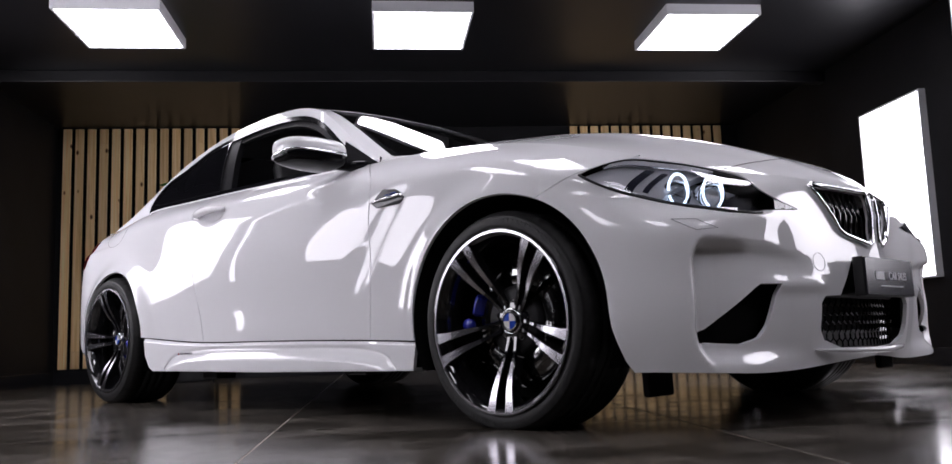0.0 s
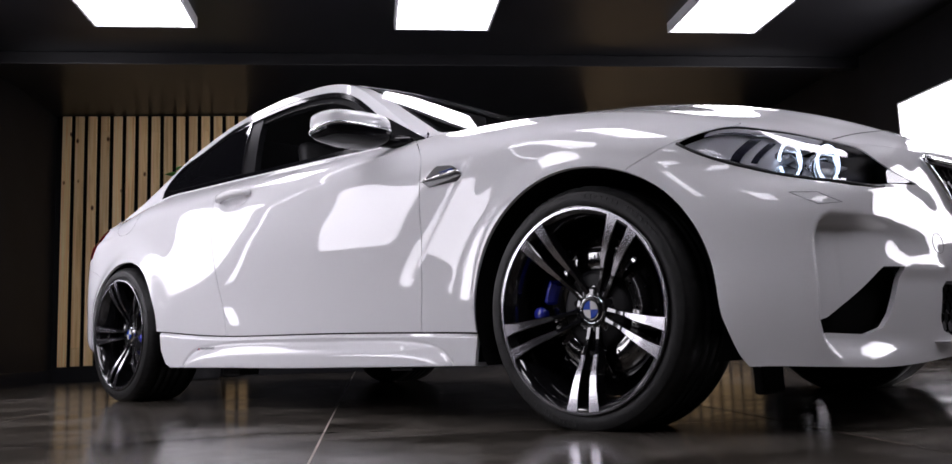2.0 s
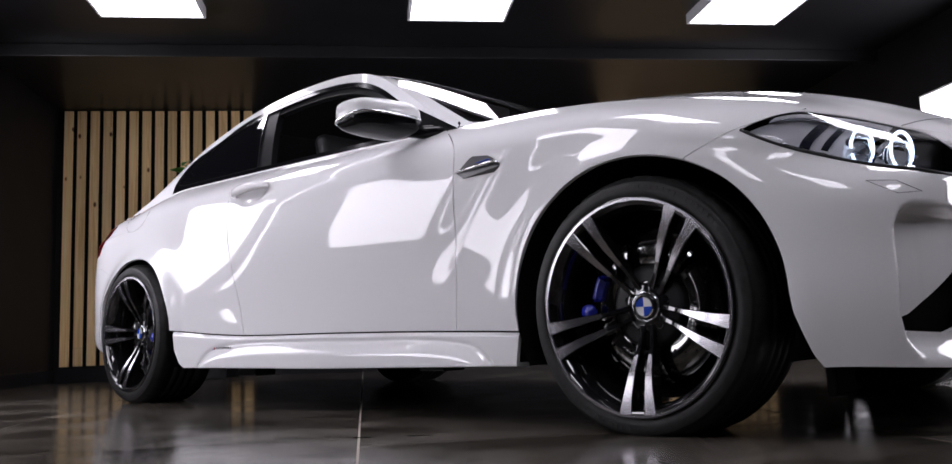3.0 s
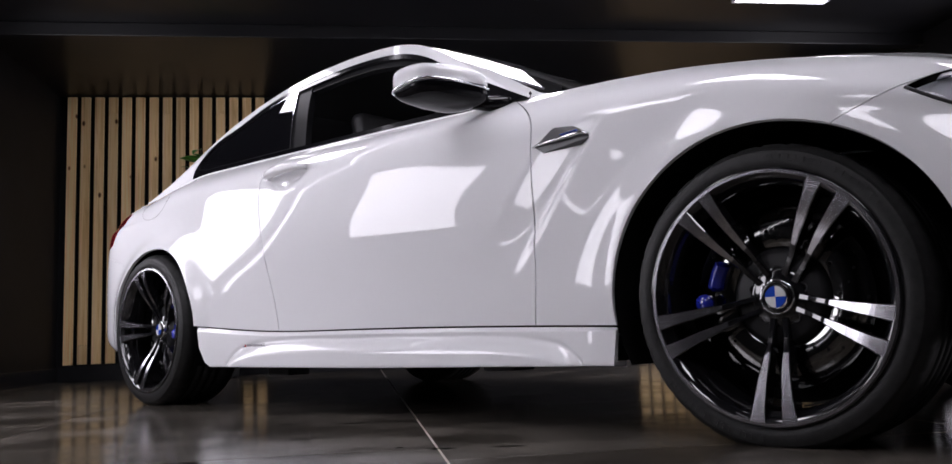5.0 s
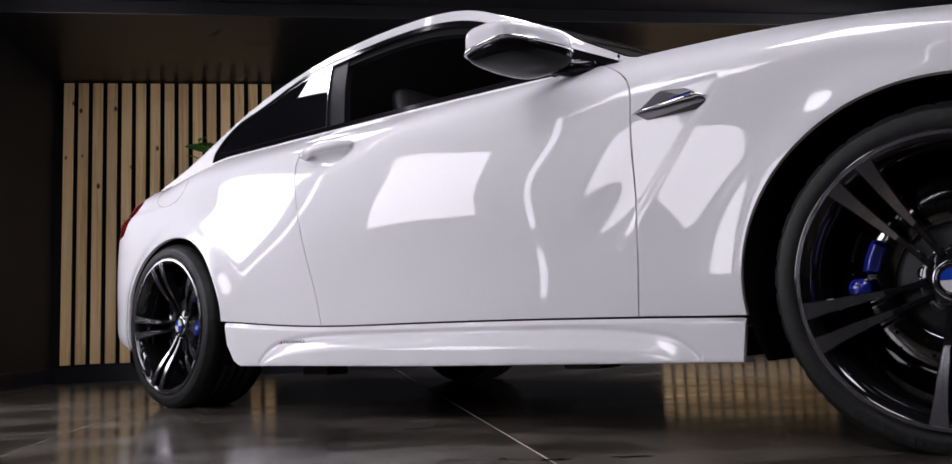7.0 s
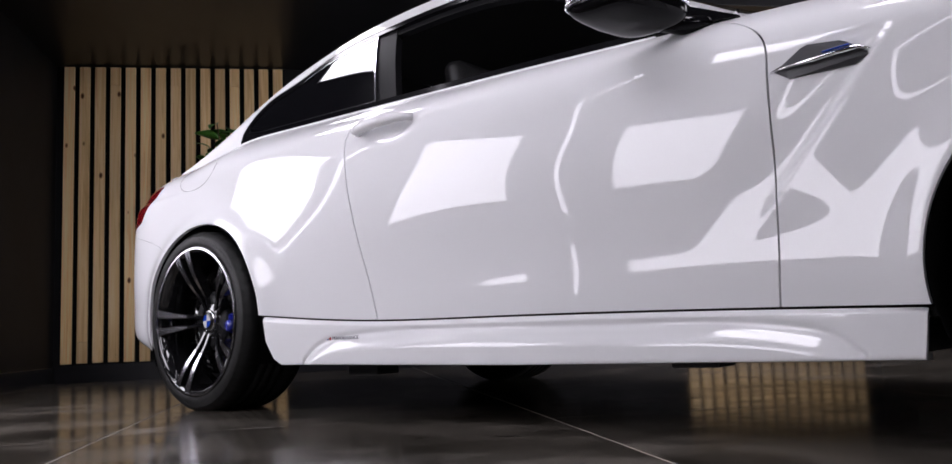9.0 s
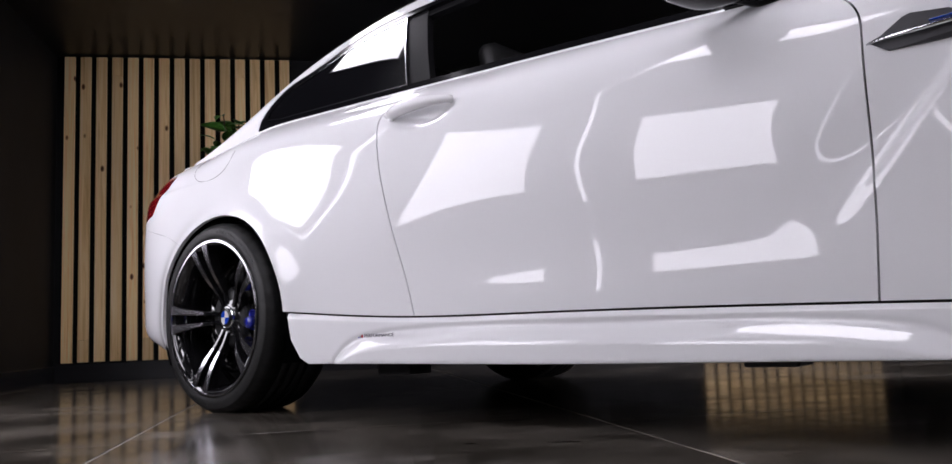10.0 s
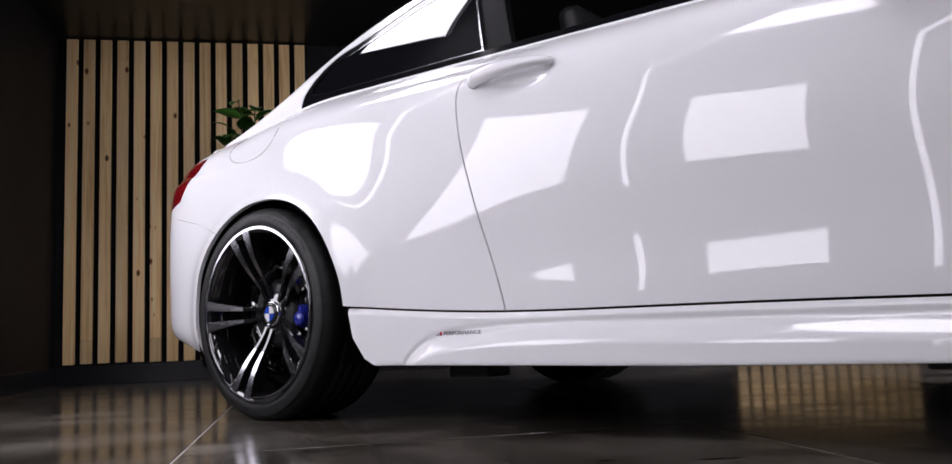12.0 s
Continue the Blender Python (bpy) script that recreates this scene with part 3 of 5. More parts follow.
for mirror in (False, True):
    fb = clipped("front_bumper", P, N, [X - bumper_line(Z) - G, arch_f, not_lamp, -in_kidney, -in_mouth, -in_duct], PAINT, car, mirror=mirror)
    clipped("front_fender", P, N, [bumper_line(Z) - G - X, X - door_front(Z) - G, arch_f, Z - sill_z(X) - G, not_lamp], PAINT, car, mirror=mirror)
    door = clipped("door", P, N, [door_front(Z) - G - X, X - door_rear(Z) - G, Z - sill_z(X) - G], PAINT, car, "white door with its window lowered", mirror=mirror)
    clipped("quarter_panel", P, N, [door_rear(Z) - G - X, arch_r, np.maximum(Z - sill_z(X) - G, -2.5 - X), Z - tail_line(X) - G / 4, -in_tail], PAINT, car, mirror=mirror)
    clipped("rear_bumper", P, N, [-2.5 - X, arch_r, tail_line(X) - G / 4 - Z, -in_tail], PAINT, car, mirror=mirror)
    clipped("tail_light", P, N, [in_tail - 0.002], RED_LENS, car, "red tail light lens", mirror=mirror)
    clipped("headlight_lens", P, N, [in_lamp - 0.002], CLEAR, car, "clear headlight glass", depth=0, mirror=mirror, offset=0.001).visible_shadow = False

# dark liner behind the joints
Q = P - 0.016 * N
for mirror in (False, True):
    clipped("duct_inside", P, N, [in_duct + 0.03], DARK, car, "dark inside of the air duct", depth=0, mirror=mirror, offset=-0.045)
    clipped("inner_shell", Q, N, [arch_f, arch_r, 0.05 - cheek, -in_lamp - 0.012, -in_kidney, -in_mouth, -in_duct, Z - sill_z(X) + 0.02 + 9.0 * (np.abs(X + 1.4) > 1.2)], DARK, car, depth=0, mirror=mirror)

# bonnet and boot lid between the flanks
edge_w, edge_z = curve1(*[(p[0], p[1]) for p in R5]), curve1(*[(p[0], p[2]) for p in R5])


def lid(name, xs, mid_z, power, inset, ridges=0.0):
    v = np.linspace(-1, 1, 81)
    xx, vv = np.meshgrid(xs, v)
    w, ze = edge_w(xx) - inset, edge_z(xx)
    a = np.abs(vv)
    z = ze + (mid_z(xx) - ze) * (1 - a ** power) + ridges * np.exp(-((a - 0.52) / 0.12) ** 2) * smooth(0.72, 0.4, xx) * smooth(-0.9, -0.3, xx)
    S = np.stack([xx, w * vv, z], axis=2)
    n = normals_of(S)
    if n[40, len(xs) // 2, 2] < 0:
        n = -n
    return S, n


hood_mid = curve1((-0.95, 1.035), (-0.7, 1.022), (-0.4, 1.003), (0.0, 0.957), (0.3, 0.883), (0.5, 0.808), (0.62, 0.748), (0.718, 0.675))
hx = 0.716 - 1.578 * (np.linspace(0, 1, 120) ** 1.5)
S, n = lid("hood", hx, hood_mid, 2.3, 0.003, 0.010)
clipped("hood", S, n, [], PAINT, car, "white bonnet with raised ridges")
joint = []
for v in np.linspace(-0.985, 0.985, 61):
    x = 0.508 + 0.075 * (1 - v * v)
    ze = float(edge_z(x))
    joint.append((x, v * (float(edge_w(x)) - 0.003), ze + (float(hood_mid(x)) - ze) * (1 - abs(v) ** 2.3) + 0.010 * math.exp(-((abs(v) - 0.52) / 0.12) ** 2) * float(smooth(0.72, 0.4, x)) + 0.0002))
part("hood_joint", tube(joint, 0.0016, 6), BLACK_TRIM, car, "thin dark joint between bonnet and bumper")
boot_mid = curve1((-3.46, 0.968), (-3.38, 0.975), (-3.2, 0.995), (-3.0, 1.02), (-2.9, 1.04))
S, n = lid("boot_lid", np.linspace(-3.05, -3.458, 50), boot_mid, 3.0, 0.003)
clipped("boot_lid", S, n, [], PAINT, car)

# glasshouse: belt, cant rail and middle line
BELT = [(-0.73, 0.765, 0.920), (-0.9, 0.761, 0.930), (-1.1, 0.756, 0.942), (-1.35, 0.747, 0.957), (-1.65, 0.738, 0.972), (-1.95, 0.731, 0.986), (-2.2, 0.726, 0.997), (-2.45, 0.721, 1.007), (-2.72, 0.708, 1.014), (-2.95, 0.706, 0.990), (-3.19, 0.712, 0.962)]
CANT = [(-0.75, 0.760, 0.934), (-0.98, 0.690, 1.082), (-1.20, 0.625, 1.222), (-1.42, 0.574, 1.322), (-1.68, 0.552, 1.364), (-1.95, 0.546, 1.370), (-2.20, 0.556, 1.347), (-2.43, 0.578, 1.296), (-2.63, 0.612, 1.222), (-2.86, 0.648, 1.115), (-3.12, 0.680, 0.985)]
CREST = [(-0.60, 0, 0.990), (-0.86, 0, 1.112), (-1.13, 0, 1.242), (-1.39, 0, 1.350), (-1.68, 0, 1.392), (-1.95, 0, 1.400), (-2.22, 0, 1.390), (-2.50, 0, 1.345), (-2.75, 0, 1.275), (-2.98, 0, 1.175), (-3.22, 0, 1.035)]
HALF = [tuple((a + b) / 2 + (0, 0.010, 0.004)[i] for i, (a, b) in enumerate(zip(p, q))) for p, q in zip(BELT, CANT)]
T = lofted([BELT, HALF, CANT], 200, 26, [0, 0.5, 1])
T[:, :, 1] *= -1
TN = normals_of(T)
if TN[13, 100, 1] > 0:
    TN = -TN
TX, TZ = T[:, :, 0], T[:, :, 2]
dlo_top = curve1((-2.80, 0.99), (-2.745, 1.097), (-2.566, 1.207), (-2.32, 1.292), (-2.1, 1.322), (-1.82, 1.331), (-1.6, 1.318), (-1.43, 1.286), (-1.24, 1.207), (-1.02, 1.067), (-0.79, 0.925), (-0.7, 0.87))
dlo_low = curve1(*[(b[0], b[2] + 0.006) for b in BELT])
in_dlo = np.minimum(np.minimum(dlo_top(TX) - TZ, TZ - dlo_low(TX)), TX + 2.765)
post = -1.955 - (TZ - 0.99) * 0.43          # rear edge of the door window
TR = 0.021 + 0.017 * smooth(-2.62, -2.745, TX)          # the trim widens in the rear corner
for mirror in (False, True):
    clipped("window_surround", T, TN, [-in_dlo], PAINT, car, "white roof rail and pillars", mirror=mirror, depth=0.02)
    clipped("window_trim", T, TN, [in_dlo, TR - in_dlo], BLACK_SATIN, car, "black gloss window trim", mirror=mirror, depth=0.02, offset=-0.002)
    clipped("window_bead", T, TN, [in_dlo - TR + 0.001, TR + 0.0055 - in_dlo, post - 0.012 - TX], CHROME, car, "thin bright bead round the quarter window", mirror=mirror, depth=0, offset=-0.0035)
    clipped("quarter_window", T, TN, [in_dlo - TR, post - 0.012 - TX], GLASS, car, "dark tinted quarter window", mirror=mirror, depth=0, offset=-0.006)
    clipped("weather_strip", T, TN, [in_dlo - TR, TR + 0.022 - in_dlo, TX - post, TZ - dlo_low(TX) - 0.05], TRIM_DARK, car, "dark rubber strip round the window", mirror=mirror, depth=0.02, offset=-0.016)
    clipped("pillar_line", T, TN, [in_dlo - TR, TX - post + 0.012, post - 0.006 - TX], CHROME, car, "thin bright line along the pillar", mirror=mirror, depth=0.01, offset=-0.003)
    clipped("window_pillar", T, TN, [in_dlo - TR, TX - post + 0.006, post + 0.085 - TX], TRIM_DARK, car, "black pillar behind the door window", mirror=mirror, depth=0.03, offset=-0.010)

C, K = np.array(CANT), np.array(CREST)
st = np.linspace(0, 10, 200)
ce, ke = natural(range(11), C)(st), natural(range(11), K)(st)
vv = np.linspace(-1, 1, 91)[:, None]
f = 1 - np.abs(vv) ** 2.1
RS = np.stack([ce[None, :, 0] * (1 - f) + ke[None, :, 0] * f, vv * ce[None, :, 1], ce[None, :, 2] * (1 - f) + ke[None, :, 2] * f], axis=2)
RN = normals_of(RS)
if RN[45, 100, 2] < 0:
    RN = -RN
SS, AV = np.broadcast_to(st[None, :], RS.shape[:2]), np.broadcast_to(np.abs(vv), RS.shape[:2])
in_screen = np.minimum(np.minimum((SS - 0.10) * 0.28, (2.86 - SS) * 0.28), (0.90 - AV) * 0.62)
in_back = np.minimum(np.minimum((SS - 6.85) * 0.25, (9.7 - SS) * 0.25), (0.84 - AV) * 0.62)
clipped("roof", RS, RN, [-in_screen, -in_back], PAINT, car, depth=0.015)
for nm, d in (("windscreen", in_screen), ("rear_window", in_back)):
    clipped(nm + "_seal", RS, RN, [d - 0.001, 0.022 - d], BLACK_GLOSS, car, "black glass edge", depth=0, offset=-0.002)
    clipped(nm, RS, RN, [d - 0.022], CLEAR if nm == "windscreen" else GLASS, car, depth=0, offset=-0.002).visible_shadow = False

# ---- the car: sill, wells and underbody ----
flank_low = curve1((-2.6, 0.936), (-2.33, 0.919), (-2.05, 0.896), (-1.6, 0.869), (-1.1, 0.858), (-0.66, 0.860), (-0.35, 0.880))
sx = np.linspace(-2.36, -0.36, 420)
bw, tz = flank_low(sx), sill_z(sx) - 0.003
low = 0.166 + 0.011 * smooth(-1.2, -2.3, sx)
crease = curve1((-2.40, 0.02), (-2.20, 0.10), (-2.14, 0.165), (-2.09, 0.214), (-2.03, 0.242), (-1.95, 0.255), (-1.80, 0.263), (-1.44, 0.260), (-0.95, 0.250), (-0.74, 0.242), (-0.62, 0.228), (-0.54, 0.20), (-0.48, 0.15), (-0.3, 0.10))
rows_ = []
for q in np.linspace(0, 1, 64):
    z = tz + (low - tz) * np.minimum(q / 0.86, 1.0)
    under = max(0.0, (q - 0.80) / 0.20)
    d = crease(sx) - z
    dw = -0.004 + 0.008 * min(1.0, q * 12) + 0.006 * min(1, q / 0.8) + 0.017 * smooth(0.0, 0.050, d) - 0.0045 * np.exp(-(d / 0.009) ** 2) * (crease(sx) > low) - 0.055 * under ** 3
    rows_.append(np.stack([sx, -(bw + dw), z - 0.004 * under], axis=1))
SILL = np.array(rows_)
SN = normals_of(SILL)
if SN[30, 70, 1] > 0:
    SN = -SN
for mirror in (False, True):
    clipped("side_skirt", SILL, SN, [-0.394 - 0.12 * np.maximum(0, 0.26 - SILL[:, :, 2]) - SILL[:, :, 0], SILL[:, :, 0] - np.interp(SILL[:, :, 2], [0.15, 0.18, 0.194, 0.25, 0.36], [-2.18, -2.235, -2.262, -2.305, -2.334])], PAINT, car, "white side skirt with a scooped blade", mirror=mirror)


def half_well(xc, zc, r, y0, y1):
    bm = bmesh.new()
    prev = None
    for i in range(33):
        a = math.radians(-25 + 230 * i / 32)
        cur = [bm.verts.new((xc + r * math.cos(a), y, zc + 0.93 * r * math.sin(a))) for y in (y0, y1)]
        if prev:
            bm.faces.new((prev[0], cur[0], cur[1], prev[1]))
        prev = cur
    return bm


for sgn in (-1, 1):
    for xc, zc, r, w in ((FX, HUB_F, 0.386, 0.895), (RX, HUB_R, 0.366, 0.915)):
        bm = half_well(xc, zc, r, sgn * w, sgn * 0.42)
        box(xc - r, xc + r, sgn * 0.42, sgn * 0.40, 0.18, zc + 0.9 * r, bm=bm)
        part("wheel_liner", bm, DARK, car, "black wheel arch liner")
bm = box(-2.30, -0.42, -0.84, 0.84, 0.175, 0.235)
box(-0.42, 0.62, -0.42, 0.42, 0.18, 0.24, bm=bm)
box(-3.35, -2.3, -0.42, 0.42, 0.22, 0.30, bm=bm)
box(0.40, 0.50, -0.68, 0.68, 0.170, 0.19, bm=bm)
box(-3.45, -3.06, -0.72, 0.72, 0.26, 0.34, bm=bm)
part("underbody", bm, BLACK_TRIM, car, "black underbody panels")
for sgn in (-1, 1):
    part("air_deflector", box(0.385, 0.410, sgn * 0.68, sgn * 0.80, 0.088, 0.17, 0.008), DARK, car, "black flap ahead of the wheel")
    part("jacking_block", box(-2.16, -2.02, sgn * 0.60, sgn * 0.70, 0.13, 0.18, 0.006), BLACK_TRIM, car)
    part("jacking_block", box(-0.98, -0.86, sgn * 0.62, sgn * 0.72, 0.145, 0.18, 0.006), BLACK_TRIM, car)

# ---- the car: wheels ----


def tyre_mesh(R, half, flat):
    bm = bmesh.new()
    prof = [(0.240, -half + 0.012), (0.256, -half + 0.002), (0.264, -half - 0.001), (0.268, -half - 0.0035), (0.283, -half - 0.004), (0.296, -half - 0.001), (0.2995, -half + 0.0005), (R - 0.016, -half + 0.004),
            (R - 0.012, -half + 0.009), (R - 0.005, -half + 0.017), (R - 0.001, -half + 0.028)]
    tread = []
    for g in (-0.052, -0.018, 0.018, 0.052):
        tread += [(R, g - 0.006), (R - 0.007, g - 0.0045), (R - 0.007, g + 0.0045), (R, g + 0.006)]
    prof = prof + tread + [(r, -y) for r, y in prof[::-1]]
    seg = 216
    rings = []
    for k, (r, y) in enumerate(prof):
        row = []
        for i in range(seg):
            rr = r
            if k in (9, 10) and i % 6 == 0:
                rr -= 0.003
            a = 2 * math.pi * i / seg
            row.append(bm.verts.new((rr * math.cos(a), y, max(rr * math.sin(a), -flat))))
        rings.append(row)
    for a, b in zip(rings, rings[1:]):
        for i in range(seg):
            j = (i + 1) % seg
            bm.faces.new((a[i], a[j], b[j], b[i]))
    bmesh.ops.recalc_face_normals(bm, faces=bm.faces)
    return bm


def spoke_mesh(turn, sgn, lip):
    """One blade of a pair: black flanks and a bright cut face on its outer stretch."""
    bm = bmesh.new()
    offs, halfw = curve1((0.045, 0.013), (0.12, 0.0195), (0.19, 0.027), (0.251, 0.0345)), curve1((0.045, 0.0070), (0.10, 0.0065), (0.16, 0.0105), (0.22, 0.0145), (0.251, 0.0185))
    face = curve1((0.045, lip + 0.062), (0.09, lip + 0.050), (0.15, lip + 0.024), (0.21, lip + 0.007), (0.251, lip + 0.001))
    sections = []
    rs = np.linspace(0.045, 0.251, 22)
    for r in rs:
        o, h, y = float(offs(r)) * sgn, float(halfw(r)), float(face(r))
        e = 0.0022
        pts = [(-h, y + 0.034), (-h, y + e), (-h + e, y), (h - e, y), (h, y + e), (h, y + 0.034)]
        sections.append([bm.verts.new((r * math.cos(turn) - (o + t) * math.sin(turn), yy, r * math.sin(turn) + (o + t) * math.cos(turn))) for t, yy in pts])
    for k, (a, b) in enumerate(zip(sections, sections[1:])):
        for i in range(6):
            f = bm.faces.new((a[i], a[(i + 1) % 6], b[(i + 1) % 6], b[i]))
            if i == 2 and rs[k] > 0.112:
                f.material_index = 1
    bm.faces.new(sections[0])
    bm.faces.new(sections[-1][::-1])
    bmesh.ops.recalc_face_normals(bm, faces=bm.faces)
    return bm


def sector(r0, r1, a0, a1, y0, y1, n=16, bm=None):
    bm = bm or bmesh.new()
    rows = []
    for i in range(n + 1):
        a = math.radians(a0 + (a1 - a0) * i / n)
        rows.append([bm.verts.new((r * math.cos(a), y, r * math.sin(a))) for r, y in ((r0, y0), (r1, y0), (r1, y1), (r0, y1))])
    fs = []
    for a, b in zip(rows, rows[1:]):
        for k in range(4):
            fs.append(bm.faces.new((a[k], a[(k + 1) % 4], b[(k + 1) % 4], b[k])))
    fs += [bm.faces.new(rows[0]), bm.faces.new(rows[-1][::-1])]
    bmesh.ops.recalc_face_normals(bm, faces=fs)
    return bm


def wheel(m, R, half, lip, first, caliper_at, caliper_arc, disc_r, flat):
    """A wheel about the y axis, its outer side towards -y; lip: the rim's outer plane."""
    w = new("wheel")
    w.parent = car
    w.matrix_world = m
    tagged(w, "black five-twin-spoke alloy wheel with bright cut faces")
    part("tyre", tyre_mesh(R, half, flat), RUBBER, w, "black low-profile tyre", True)
    for a0 in (35, 62, 215, 242):          # raised sidewall writing, unreadable
        for i in range(7):
            c = a0 + i * 3.4
            part("sidewall_bar", sector(0.279, 0.290, c, c + 2.3 - 0.7 * (i % 3), -half - 0.0046, -half + 0.002, 2), RUBBER, w)
    b = lip
    part("rim", lathe([(0.262, b + 0.012), (0.2630, b + 0.004), (0.2615, b), (0.2580, b + 0.001), (0.246, b + 0.003), (0.238, b + 0.020), (0.232, b + 0.030), (0.228, b + 0.08), (0.232, b + 0.20), (0.250, b + 0.235)], 96), BLACK_GLOSS, w, "gloss black rim barrel", True)
    part("rim_edge", lathe([(0.2590, b + 0.0016), (0.2585, b - 0.0003), (0.2520, b - 0.0002), (0.2512, b + 0.004)], 96), MACHINED, w, "bright cut rim edge")
    for i in range(5):
        for sgn in (-1, 1):
            part("spoke", spoke_mesh(math.radians(first + 72 * i), sgn, b), [BLACK_GLOSS, MACHINED], w, "black spoke with a bright cut face")
    hub = b + 0.062
    part("hub", lathe([(0.0, hub + 0.004), (0.052, hub + 0.004), (0.066, hub + 0.010), (0.075, hub + 0.020), (0.078, hub + 0.05), (0.0, hub + 0.05)], 48), BLACK_GLOSS, w, "gloss black hub", True)
    part("cap_ring", lathe([(0.0315, hub + 0.005), (0.0325, hub - 0.006), (0.030, hub - 0.0085), (0.0225, hub - 0.0085), (0.022, hub - 0.006)], 40), BLACK_GLOSS, w, "black cap ring", True)
    part("cap_rim", lathe([(0.0370, hub + 0.004), (0.0365, hub - 0.003), (0.0330, hub - 0.004), (0.0325, hub + 0.004)], 40), CHROME, w, "chrome cap ring", True)
    for q in range(4):
        bm = sector(0.0005, 0.0222, 90 * q, 90 * q + 90, hub - 0.0092, hub - 0.004, 8)
        part("cap_quarter", bm, BADGE_BLUE if q % 2 == 1 else BADGE_WHITE, w, "blue cap field" if q % 2 == 1 else "white cap field")
    for i in range(5):
        a = math.radians(first + 36 + 72 * i)
        bm = lathe([(0.0, 0.008), (0.006, 0.008), (0.0075, 0.004), (0.0085, 0.002), (0.011, 0.002), (0.0125, 0.005), (0.0125, 0.02)], 16)
        bmesh.ops.translate(bm, verts=bm.verts, vec=(0.0555 * math.cos(a), hub + 0.004, 0.0555 * math.sin(a)))
        part("wheel_bolt", bm, CAST, w, "dark wheel bolt", True)
    d = b + 0.082
    bm = lathe([(0.105, d + 0.002), (0.108, d), (disc_r, d), (disc_r + 0.001, d + 0.004), (disc_r, d + 0.030), (0.105, d + 0.030)], 72)
    disc = part("brake_disc", bm, STEEL, w, "drilled steel brake disc", True)
    # drill holes as near-black plugs on the face, their shade put into the colour
    hole = None
    for i in range(12):
        for k, r in enumerate((0.122, 0.142, 0.160, 0.176)):
            a = math.radians(30 * i + 9 * k)
            if hole is None:
                bm = bmesh.new()
                bmesh.ops.create_cone(bm, cap_ends=True, segments=8, radius1=0.0035, radius2=0.0035, depth=0.004, matrix=pose(0, 0, 0, 90))
                h = part("disc_hole", bm, DARK, w)
                hole = h.data
            else:
                h = new("disc_hole", hole)
                h.parent = w
            h.location = (r * disc_r / 0.19 * math.cos(a), d + 0.0015, r * disc_r / 0.19 * math.sin(a))
    part("disc_hat", lathe([(0.0, d - 0.012), (0.088, d - 0.012), (0.094, d - 0.008), (0.104, d + 0.004), (0.104, d + 0.02)], 48), CAST, w, "dark disc hat", True)
    # the shade behind the spokes is put in as a near-black disc
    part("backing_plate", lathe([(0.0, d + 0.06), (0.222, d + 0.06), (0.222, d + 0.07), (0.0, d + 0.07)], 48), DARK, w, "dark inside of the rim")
    bm = sector(0.132, 0.156, caliper_at - 6, caliper_at - 6 + caliper_arc, d - 0.030, d + 0.045, 14)
    bmesh.ops.bevel(bm, geom=[e for e in bm.edges if e.is_manifold and e.calc_face_angle() > 0.7], offset=0.007, segments=2, affect="EDGES")
    for da in (4,):
        a = math.radians(caliper_at + da)
        c = bmesh.ops.create_cone(bm, cap_ends=True, segments=24, radius1=0.020, radius2=0.018, depth=0.016)
        bmesh.ops.transform(bm, matrix=Matrix.Translation((0.158 * disc_r / 0.19 * math.cos(a), d - 0.034, 0.158 * disc_r / 0.19 * math.sin(a))) @ pose(0, 0, 0, 90), verts=c["verts"])
    part("caliper", bm, BLUE, w, "blue painted brake caliper", True)
    return w


ZF, ZR, WX = 0.299, 0.313, -2.722
wheel(pose(0.002, -0.812, ZF), 0.316, 0.122, -0.130, -90, 178, -26, 0.190, ZF)
wheel(pose(WX, -0.793, ZR), 0.317, 0.1325, -0.139, -108, -12, 26, 0.184, ZR)
wheel(pose(0.002, 0.812, ZF, 0, 0, 180), 0.316, 0.122, -0.130, -90, 2, 26, 0.190, ZF)
wheel(pose(WX, 0.793, ZR, 0, 0, 180), 0.317, 0.1325, -0.139, -72, 192, -26, 0.184, ZR)

# ---- the car: fittings ----
FLAT_P, FLAT_N = P.reshape(-1, 3), N.reshape(-1, 3)


def on_flank(x, z, out=0.0):
    """The point of the right flank at (x, z), moved outward."""
    m = (FLAT_P[:, 0] - x) ** 2 + (FLAT_P[:, 2] - z) ** 2 + 9 * (FLAT_P[:, 1] > -0.35)
    i = np.argpartition(m, 4)[:4]
    w = 1 / (m[i] + 1e-7)
    w /= w.sum()
    p, n = (FLAT_P[i] * w[:, None]).sum(0), (FLAT_N[i] * w[:, None]).sum(0)
    return Vector((x, p[1], z)) + out * Vector(n)


def on_nose(y, z, out=0.0):
    m = (FLAT_P[:, 1] - y) ** 2 + (FLAT_P[:, 2] - z) ** 2 + 9 * (FLAT_P[:, 0] < 0.3)
    i = np.argpartition(m, 4)[:4]
    w = 1 / (m[i] + 1e-7)
    w /= w.sum()
    p, n = (FLAT_P[i] * w[:, None]).sum(0), (FLAT_N[i] * w[:, None]).sum(0)
    return Vector((p[0], y, z)) + out * Vector(n)


def flipped(bm):
    for v in bm.verts:
        v.co.y *= -1
    bmesh.ops.reverse_faces(bm, faces=bm.faces)
    return bm


